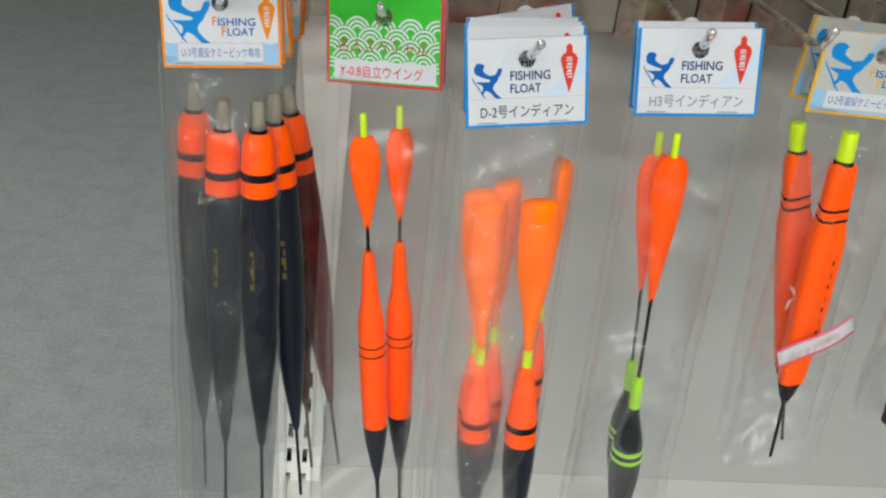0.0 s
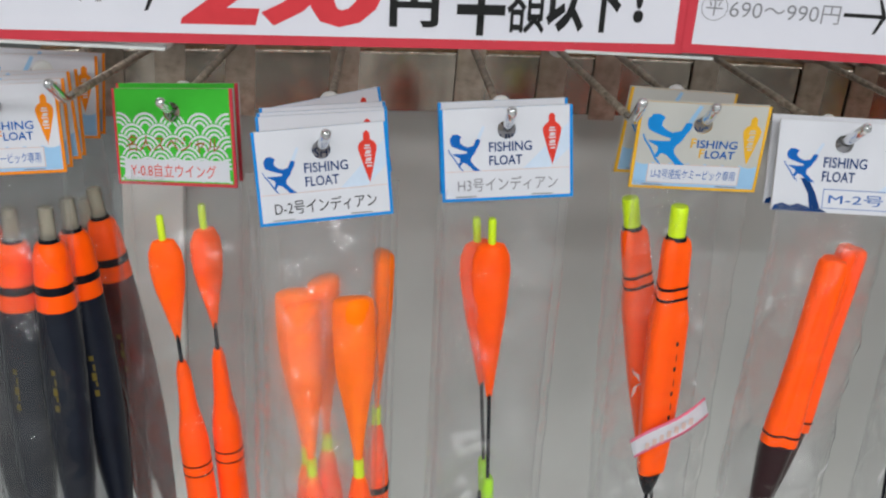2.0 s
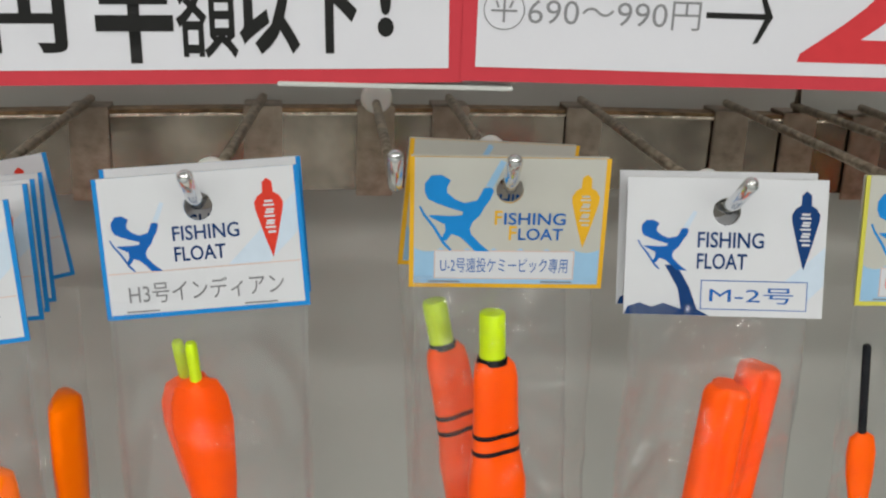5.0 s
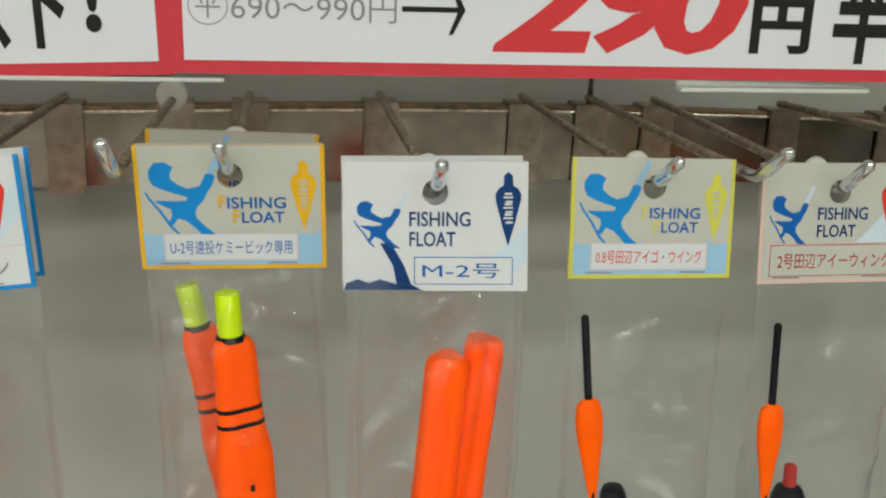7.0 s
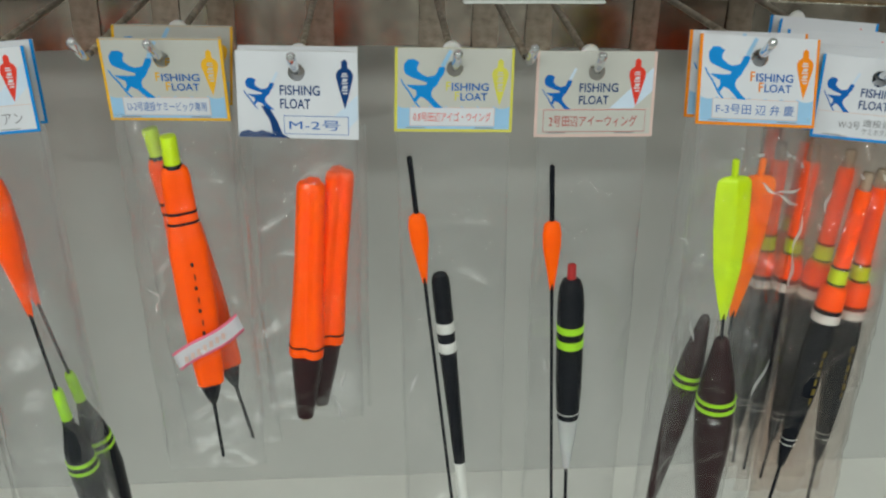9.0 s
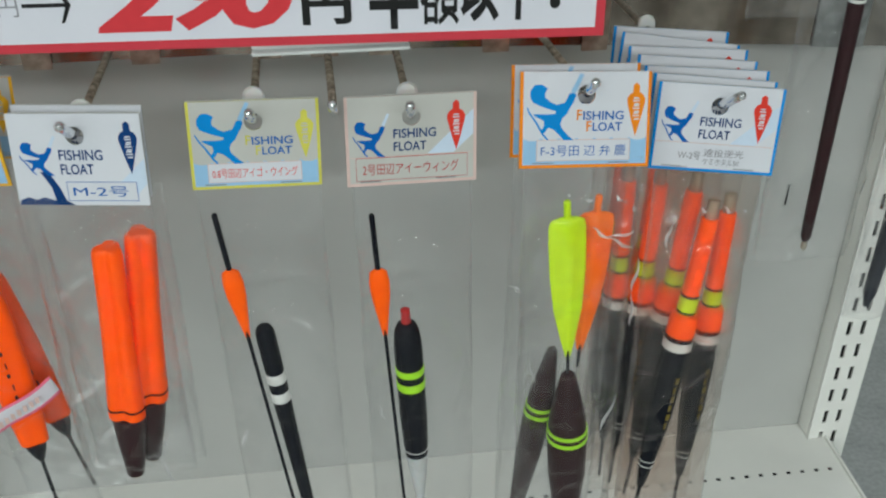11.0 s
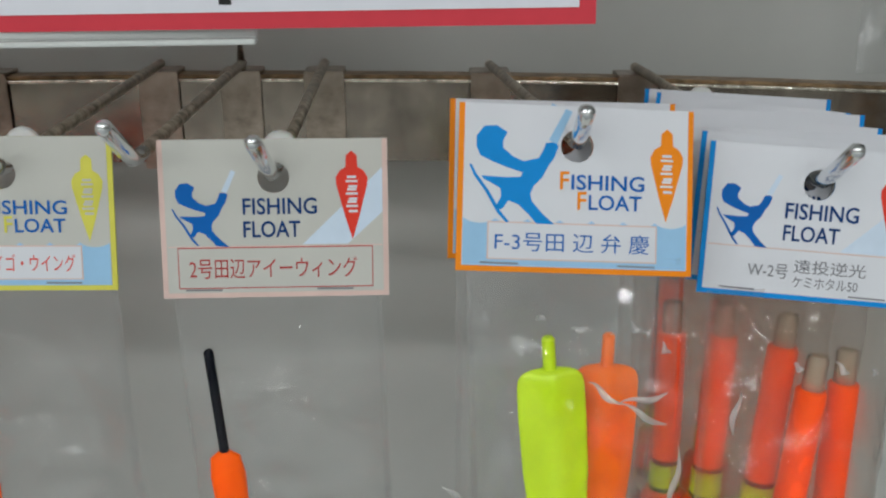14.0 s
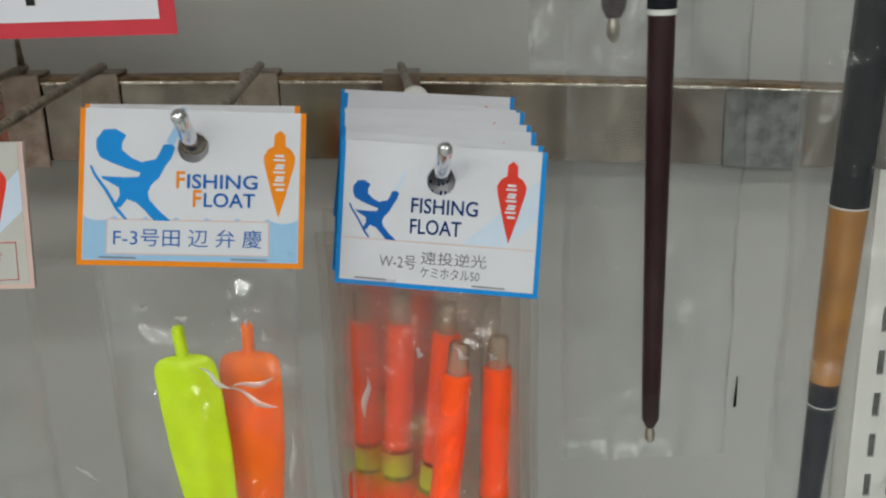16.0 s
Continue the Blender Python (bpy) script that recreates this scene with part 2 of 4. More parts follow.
def lathe(profile, sides=20, flat=1.0, wob=0.0):
    """profile: (z, radius) from top down, about the local z axis."""
    bm = bmesh.new()
    rings = []
    for z, r in profile:
        rings.append([bm.verts.new((r * math.cos(2 * math.pi * k / sides), flat * r * math.sin(2 * math.pi * k / sides), z)) for k in range(sides)])
    for a, b in zip(rings, rings[1:]):
        for k in range(sides):
            bm.faces.new((a[k], b[k], b[(k + 1) % sides], a[(k + 1) % sides]))
    bm.faces.new(rings[0])
    bm.faces.new(list(reversed(rings[-1])))
    bmesh.ops.recalc_face_normals(bm, faces=bm.faces)
    return bm


def tube(points, radius, sides=10):
    """A round bar along points, with closed ends."""
    bm = bmesh.new()
    pts = [Vector(p) for p in points]
    rings = []
    for i, p in enumerate(pts):
        d = (pts[min(i + 1, len(pts) - 1)] - pts[max(i - 1, 0)]).normalized()
        side = d.cross(Vector((0, 0, 1)))
        side = side.normalized() if side.length > 0.05 else Vector((1, 0, 0))
        up = side.cross(d).normalized()
        r = radius[i] if isinstance(radius, (list, tuple)) else radius
        rings.append([bm.verts.new(p + r * (math.cos(2 * math.pi * k / sides) * side + math.sin(2 * math.pi * k / sides) * up)) for k in range(sides)])
    for a, b in zip(rings, rings[1:]):
        for k in range(sides):
            bm.faces.new((a[k], b[k], b[(k + 1) % sides], a[(k + 1) % sides]))
    bm.faces.new(rings[0])
    bm.faces.new(list(reversed(rings[-1])))
    bmesh.ops.recalc_face_normals(bm, faces=bm.faces)
    return bm


def plate(outline, y0, y1, holes=()):
    """A flat piece in the xz plane between depths y0 (front) and y1, with round holes (x, z, r)."""
    bm = bmesh.new()
    loops = [list(outline)] + [[(hx + r * math.cos(a * math.pi / 12), hz + r * math.sin(a * math.pi / 12)) for a in range(24)] for hx, hz, r in holes]
    edges = []
    for lp in loops:
        vs = [bm.verts.new((x, y0, z)) for x, z in lp]
        edges += [bm.edges.new((vs[i], vs[(i + 1) % len(vs)])) for i in range(len(vs))]
    bmesh.ops.triangle_fill(bm, use_beauty=True, use_dissolve=False, edges=edges)
    if y1 != y0:
        r = bmesh.ops.extrude_face_region(bm, geom=list(bm.faces))
        bmesh.ops.translate(bm, vec=(0, y1 - y0, 0), verts=[g for g in r["geom"] if isinstance(g, bmesh.types.BMVert)])
    bmesh.ops.recalc_face_normals(bm, faces=bm.faces)
    return bm


def rect(x0, z0, x1, z1):
    return [(x0, z0), (x1, z0), (x1, z1), (x0, z1)]


def lettering(name, body, x, z, height, width, y, material, parent, shear=0.0, bold=0.0, label=""):
    """Flat letters that stand in the xz plane, lower left corner at x, z; fitted to height and width."""
    c = bpy.data.curves.new("letters", "FONT")
    c.body, c.size, c.shear, c.offset = body, 1.0, shear, bold
    c.resolution_u = 3
    o = bpy.data.objects.new("letters", c)
    scene.collection.objects.link(o)
    me = bpy.data.meshes.new_from_object(o.evaluated_get(bpy.context.evaluated_depsgraph_get()))
    bpy.data.objects.remove(o)
    bpy.data.curves.remove(c)
    co = np.array([v.co[:] for v in me.vertices])
    lo, hi = co.min(0), co.max(0)
    for v in me.vertices:
        v.co = (x + (v.co.x - lo[0]) / (hi[0] - lo[0]) * width, y, z + (v.co.y - lo[1]) / (hi[1] - lo[1]) * height)
    me.name = name
    me.materials.clear()
    me.materials.append(material)
    ob = new(name, me)
    ob.parent = parent
    return tagged(ob, label) if label else ob


# ---- room ----
def room():
    tagged(finish("floor", boxed((-6, -7, -0.1), (7, 8, 0)), FLOOR), "worn grey speckled vinyl shop floor", "floor", kind="structure")
    tagged(finish("ceiling", boxed((-6, -7, CEILING), (7, 8, CEILING + 0.1)), CEIL), "plain white shop ceiling", "ceiling", kind="structure")
    for name, lo, hi in (("wall_north", (-6, 8, 0), (7, 8.15, CEILING)), ("wall_south", (-6, -7.15, 0), (7, -7, CEILING)),
                         ("wall_west", (-6.15, -7, 0), (-6, 8, CEILING)), ("wall_east", (7, -7, 0), (7.15, 8, CEILING))):
        tagged(finish(name, boxed(lo, hi), WALL), "plain light grey shop wall", "wall", kind="structure")
    first = None
    for lx, ly, watts in TUBES:
        m = pose(lx, ly, CEILING)
        if first is None:
            first = empty("ceiling_light", m, "white fluorescent batten light on the ceiling", "light", "ceiling lights")
            part("housing", boxed((-0.63, -0.16, -0.06), (0.63, 0.16, 0), 0.008), WHITE, first)
            for dy in (-0.08, 0.08):
                bm = tube([(-0.6, dy, -0.075), (0.6, dy, -0.075)], 0.014, 12)
                part("tube", bm, TUBEGLOW, first, smooth=True)
        else:
            copy_thing(first, m)


room()

# ---- gondola ----
PY = 0.84          # front of the back panel
RY, RTOP, RBOT = 0.80, 1.1965, 1.1530
SHELF = 0.693


def perforated(xs, zs, skip, place):
    """A sheet of cells between the breaks xs and zs, left open where skip says so; place gives the point."""
    bm = bmesh.new()
    grid = [[bm.verts.new(place(x, z)) for z in zs] for x in xs]
    for i in range(len(xs) - 1):
        for k in range(len(zs) - 1):
            if not skip(i, k):
                bm.faces.new((grid[i][k], grid[i + 1][k], grid[i + 1][k + 1], grid[i][k + 1]))
    loose = [v for v in bm.verts if not v.link_faces]
    bmesh.ops.delete(bm, geom=loose, context="VERTS")
    return bm


def upright(x0, gondola, slot_top):
    xs = [x0, x0 + 0.011, x0 + 0.0155, x0 + 0.0255, x0 + 0.030, x0 + 0.043]
    zs = [0.10]
    z = 0.115
    while z < 1.75:
        zs += [z, z + 0.0165]
        z += 0.0285
    zs.append(1.78)
    bm = perforated(xs, zs, lambda i, k: i in (1, 3) and k % 2 == 1 and zs[k] < slot_top, lambda x, z: (x, PY - 0.022, z))
    post = part("upright", bm, WHITE, gondola, "white slotted steel upright")
    s = post.modifiers.new("thick", "SOLIDIFY")
    s.thickness, s.offset = 0.0018, 1.0
    for lo, hi in (((x0, PY - 0.0199, 0.1), (x0 + 0.0015, PY + 0.02, 1.78)), ((x0 + 0.0415, PY - 0.0199, 0.1), (x0 + 0.043, PY + 0.02, 1.78))):
        part("flange", boxed(lo, hi), WHITE, post)
    # black box behind the slots, painting the shade within the post
    part("hollow", boxed((x0 + 0.003, PY - 0.006, 0.1), (x0 + 0.04, PY + 0.018, 1.78)), INNER_SHADE, post)


def gondola():
    g = empty("display_gondola", pose(0, 0, 0), "grey steel shop gondola with panel and slotted white uprights", "shelving")
    part("back_panel", boxed((-0.019, PY, 0.1), (0.967, PY + 0.018, 1.78), 0.001), PANEL, g, "light grey painted steel back panel")
    upright(-0.0625, g, 0.82)
    upright(0.9675, g, 1.8)
    part("base", boxed((-0.06, 0.40, 0.0), (1.008, PY + 0.03, 0.0995), 0.004), WHITE, g)
    part("panel_pin", tube([(0.9005, PY - 0.001, 0.989), (0.900, PY - 0.0012, 0.968)], [0.0003, 0.0010], 6), JET, g, "small dark scratch-like pin")
    sh = empty("shelf", pose(0, 0, SHELF), "white enamelled perforated steel shelf", "shelf")
    x0, x1, y0, y1 = -0.05, 0.985, 0.44, PY - 0.0005
    xs = [x0]
    x = x0 + 0.012
    while x < x1 - 0.01:
        xs += [x, x + 0.0045]
        x += 0.0146
    xs.append(x1)
    ys = [y0, y0 + 0.03, y0 + 0.0345, 0.770, 0.7745, y1]
    bm = perforated(xs, ys, lambda i, k: k in (1, 3) and i % 2 == 1, lambda x, y: (x, y, 0))
    top = part("shelf_board", bm, WHITE, sh)
    s = top.modifiers.new("thick", "SOLIDIFY")
    s.thickness, s.offset = 0.0012, -1.0
    part("shelf_lip", boxed((x0, y0 - 0.0012, -0.03), (x1, y0 - 0.0002, 0)), WHITE, sh)
    # black box under the board, so its holes look shaded
    part("hollow", boxed((x0 + 0.004, y0 + 0.004, -0.028), (x1 - 0.004, y1 - 0.004, -0.006)), INNER_SHADE, sh)
    for bx in (x0 - 0.0028, x1 + 0.0004):
        part("shelf_bracket", boxed((bx, 0.5, -0.055), (bx + 0.0024, PY - 0.023, 0.003)), WHITE, sh)


gondola()


def sag(x):
    """The long rail is bent: it drops towards its ends."""
    return -0.06 * (x - 0.38) ** 2


def bent(lo, hi, bevel=0.0, n=28):
    bm = bmesh.new()
    rings = []
    for k in range(n + 1):
        x = lo[0] + (hi[0] - lo[0]) * k / n
        rings.append([bm.verts.new((x, y, z + sag(x))) for y, z in ((lo[1], lo[2]), (hi[1], lo[2]), (hi[1], hi[2]), (lo[1], hi[2]))])
    for a, b in zip(rings, rings[1:]):
        for i in range(4):
            bm.faces.new((a[i], b[i], b[(i + 1) % 4], a[(i + 1) % 4]))
    bm.faces.new(rings[0])
    bm.faces.new(rings[-1])
    bmesh.ops.recalc_face_normals(bm, faces=bm.faces)
    if bevel:
        edges = [e for e in bm.edges if abs(e.verts[0].co.x - e.verts[1].co.x) > 1e-5]
        bmesh.ops.bevel(bm, geom=edges, offset=bevel, segments=2, affect="EDGES")
    return bm


def rail():
    r = empty("hanging_rail", pose(0, 0, 0), "scuffed shiny steel hanging rail with rusty top edge", "rail")
    part("bar", bent((-0.11, RY, RBOT), (0.967, RY + 0.013, RTOP), 0.0012), RAIL, r)
    part("top_edge", bent((-0.11, RY - 0.0008, RTOP + 0.0003), (0.967, RY + 0.0138, RTOP + 0.0022), 0.0006), RUST, r, "rusty brown top edge")
    # bright steel bead added on the rubbed lip to draw its highlight line
    part("worn_lip", tube([(-0.11 + 1.077 * k / 40, RY - 0.0006, RTOP - 0.0006 + sag(-0.11 + 1.077 * k / 40)) for k in range(41)], 0.0010, 8), mat("worn_lip_highlight_steel", (0.78, 0.72, 0.62), 0.16, metal=1.0, grain=0.5, scale=220, stain=0.7, bump=0.6, bump_scale=300), r, "rubbed lip of the rail with an added bright highlight bead", True)
    for x in (0.0, 0.45, 0.93):
        part("rail_bracket", bent((x, RY + 0.0132, RBOT + 0.004), (x + 0.03, PY - 0.0002, RTOP - 0.004), 0.001, 2), RUST, r)
    part("rail_plate", bent((0.872, RY - 0.0022, RBOT - 0.0005), (0.915, RY - 0.0002, RTOP - 0.001), 0.0005, 3), mat("stained_plate", (0.29, 0.295, 0.29), 0.33, metal=0.9, grain=0.4, scale=110, stain=0.5), r, "stained steel splice plate")


rail()


def clamp(bm, x, w=0.0205):
    """A saddle of sheet steel that grips the rail."""
    h, top, bot = w / 2, RTOP + sag(x), RBOT + sag(x)
    box(bm, (x - h, RY - 0.0030, bot - 0.003), (x + h, RY - 0.0010, top + 0.0042), 0.0005)
    box(bm, (x - h, RY - 0.0009, top + 0.0028), (x + h, RY + 0.0150, top + 0.0042), 0.0004)
    box(bm, (x - h, RY + 0.0152, bot + 0.008), (x + h, RY + 0.0165, top + 0.0042), 0.0004)
    return bm


def hook(x, tip, end, stopper=None, post=False):
    """A display hook: clamp on the rail, straight bar to tip, turned up to end."""
    h = empty("display_hook", pose(x, RY, RTOP), "worn steel display hook clamped on the rail" if not post else "worn steel display hook with an upright sign arm", "hook", "display hooks")
    off = pose(-x, -RY, -RTOP)
    tx, ty, tz = tip

    def put(name, bm, material, label="", smooth=False):
        bmesh.ops.transform(bm, matrix=off, verts=bm.verts)
        return part(name, bm, material, h, label, smooth)

    put("clamp", clamp(bmesh.new(), x), CLAMP)
    a, b, end = Vector((x, RY + 0.008, RTOP + sag(x) + 0.0070)), Vector((tx, ty, tz)), Vector(end)
    put("bar", tube([a, a.lerp(b, 0.5), a.lerp(b, 0.95)], 0.0023, 12), HOOK, "dull spotted steel bar", True)
    n = end - b
    pts = [a.lerp(b, 0.95), a.lerp(b, 0.985), b + n * 0.10 - Vector((0, 0, 0.0006)), b + n * 0.35 - Vector((0, 0, 0.0008)), b + n * 0.92, end]
    put("tip", tube(pts, [0.0023, 0.0025, 0.0027, 0.0027, 0.0027, 0.0015], 14), CHROME, "bright chromed tip", True)
    if stopper is not None:
        p = a.lerp(b, stopper)
        k = 1.35 if post else 1.0
        bm = lathe([(0.0016, 0.0046 * k), (0.0013, 0.0058 * k), (0, 0.0063 * k), (-0.0013, 0.0058 * k), (-0.0016, 0.0046 * k)], 18)
        bmesh.ops.transform(bm, matrix=Matrix.Translation(p + Vector((0, 0, 0.003))) @ pose(0, 0, 0, 78, 10, 0), verts=bm.verts)
        put("stopper", bm, NYLON, "white nylon stopper", True)
    if post:
        zt = 1.262
        put("sign_arm", tube([(x, RY + 0.004, RTOP + sag(x) + 0.004), (x, RY + 0.004, zt - 0.006), (x, RY - 0.002, zt), (post[0], post[1] + 0.012, zt)], 0.0024, 10), HOOK, "thin steel sign arm", True)
        hx, hy = post[0], post[1]
        hz = post[2]
        put("sign_holder", boxed((hx - 0.041, hy + 0.0016, hz + 0.0017), (hx + 0.041, hy + 0.0036, hz + 0.0355), 0.0006), HOLDER, "clear white plastic sign holder")
        put("holder_lip", boxed((hx - 0.041, hy - 0.003, hz), (hx + 0.041, hy + 0.0036, hz + 0.0016), 0.0004), HOLDER)
    return h


# ---- signs ----
def sign(name, x0, z0, yl, yr, w=0.379, hgt=0.105, tilt=0.0):
    s = empty(name, pose(x0, yl, z0, 0, -tilt, math.degrees(math.atan2(yr - yl, w))), "white laminated sale sign with crimson border", "sign", "sale signs")
    n = 24
    def sheet(outline_x0, outline_x1, za, zb, y):
        bm = bmesh.new()
        xs = [outline_x0 + (outline_x1 - outline_x0) * i / n for i in range(n + 1)]
        for dy in (0.0, 0.0006):
            vs = [[bm.verts.new((x, y + dy, z)) for x in xs] for z in (za, zb)]
            for i in range(n):
                bm.faces.new((vs[0][i], vs[0][i + 1], vs[1][i + 1], vs[1][i]))
        return bm
    board = part("board", sheet(0, w, 0, hgt, 0), CRIMSON, s)
    b = 0.0050
    part("white_field", sheet(b, w - b, b, hgt - b, -0.0004), SIGN, board)
    yy = -0.0006
    ring = [(0.0141 + 0.0070 * math.cos(a * math.pi / 16), 0.0246 + 0.0066 * math.sin(a * math.pi / 16)) for a in range(32)]
    bm = tube([(x, yy, z) for x, z in ring + ring[:1]], 0.00018, 5)
    part("ring", bm, GREY, board)
    lettering("small_print", "平", 0.0096, 0.0204, 0.0086, 0.0090, yy, GREY, board)
    lettering("price_range", "690〜990円", 0.0224, 0.0195, 0.0098, 0.0608, yy, GREY, board, bold=-0.004)
    part("arrow", plate(rect(0.0852, 0.0240, 0.1070, 0.0260), yy, yy + 0.0002), BLACK, board)
    barb = [(0.1030, 0.0345), (0.1048, 0.0340), (0.1092, 0.0250), (0.1048, 0.0160), (0.1030, 0.0155), (0.1066, 0.0250)]
    part("arrow", plate(barb, yy - 0.0001, yy + 0.0001), BLACK, board)
    red = ink("price_red", (0.66, 0.05, 0.06))
    for k, (digit, dx, dw) in enumerate((("2", 0.1200, 0.0395), ("9", 0.1590, 0.0350), ("0", 0.1835, 0.0375))):
        lettering("price", digit, dx, 0.0098, 0.0390, dw, yy - 0.00012 * (k % 2), red, board, shear=0.18, bold=0.034)
    for k, (glyph, dx, dw, dz, dh) in enumerate((("円", 0.2228, 0.0250, 0.0107, 0.0215), ("半", 0.2570, 0.0250, 0.0072, 0.0365), ("額", 0.2828, 0.0200, 0.0088, 0.0345),
                                                 ("以", 0.3034, 0.0200, 0.0100, 0.0320), ("下", 0.3240, 0.0195, 0.0102, 0.0300), ("!", 0.3495, 0.0056, 0.0157, 0.0270))):
        lettering("brush_letter", glyph, dx, dz, dh, dw, yy - 0.00010 * (k % 2), BLACK, board, bold=0.010 if glyph == "額" else 0.034)
    return s


sign("sale_sign", -0.121, 1.2310, 0.600, 0.594, tilt=1.9)
sign("sale_sign", 0.2568, 1.2442, 0.5935, 0.5735, tilt=0.32)


# ---- header cards ----
CW, CH = 0.072, 0.0505
HOLE = (0.0, 0.0385, 0.0050)


def U(u):
    return (u - 0.5) * CW


def V(v):
    return v * CH


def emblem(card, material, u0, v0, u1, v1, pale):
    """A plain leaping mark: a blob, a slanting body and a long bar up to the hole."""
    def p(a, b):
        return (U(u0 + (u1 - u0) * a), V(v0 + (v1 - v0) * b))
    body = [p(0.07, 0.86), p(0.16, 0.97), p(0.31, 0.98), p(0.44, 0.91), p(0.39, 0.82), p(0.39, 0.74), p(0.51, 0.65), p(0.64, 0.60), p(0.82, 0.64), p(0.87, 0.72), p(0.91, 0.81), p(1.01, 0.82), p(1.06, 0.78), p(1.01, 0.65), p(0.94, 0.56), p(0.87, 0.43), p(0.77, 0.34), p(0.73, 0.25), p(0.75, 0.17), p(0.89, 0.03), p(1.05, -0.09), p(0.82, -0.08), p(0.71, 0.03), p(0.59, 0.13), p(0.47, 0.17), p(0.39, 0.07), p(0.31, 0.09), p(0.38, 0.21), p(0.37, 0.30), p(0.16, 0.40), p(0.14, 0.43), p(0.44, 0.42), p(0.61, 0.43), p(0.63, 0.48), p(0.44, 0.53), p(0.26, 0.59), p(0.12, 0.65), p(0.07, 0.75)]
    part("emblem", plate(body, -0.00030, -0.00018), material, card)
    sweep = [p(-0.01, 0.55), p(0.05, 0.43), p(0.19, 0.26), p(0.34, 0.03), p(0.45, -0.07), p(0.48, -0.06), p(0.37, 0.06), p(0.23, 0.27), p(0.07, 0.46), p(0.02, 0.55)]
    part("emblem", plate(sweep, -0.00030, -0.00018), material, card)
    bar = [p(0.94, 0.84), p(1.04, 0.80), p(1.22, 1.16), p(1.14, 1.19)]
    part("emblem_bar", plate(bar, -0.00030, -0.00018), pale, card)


def float_icon(card, material, uc, v0, v1, bars):
    h = v1 - v0
    half = [(0.0, 0.0), (0.030, 0.25 * h + 0.0), (0.068, 0.62 * h), (0.070, 0.70 * h), (0.052, 0.78 * h), (0.026, 0.82 * h), (0.024, 0.95 * h), (0.0, h)]
    pts = [(U(uc + a), V(v0 + b)) for a, b in half] + [(U(uc - a), V(v0 + b)) for a, b in reversed(half[1:-1])]
    part("icon", plate(pts, -0.00030, -0.00018), material, card)
    for f in (0.36, 0.50, 0.64):
        c = v0 + f * h
        for a0, b0, a1, b1 in ((-0.020, 0.030, 0.020, 0.046), (-0.026, 0.004, 0.026, 0.018), (-0.014, -0.030, 0.024, -0.014)):
            part("icon_bar", plate(rect(U(uc + a0), V(c + b0), U(uc + a1), V(c + b1)), -0.00044, -0.00034), bars, card)


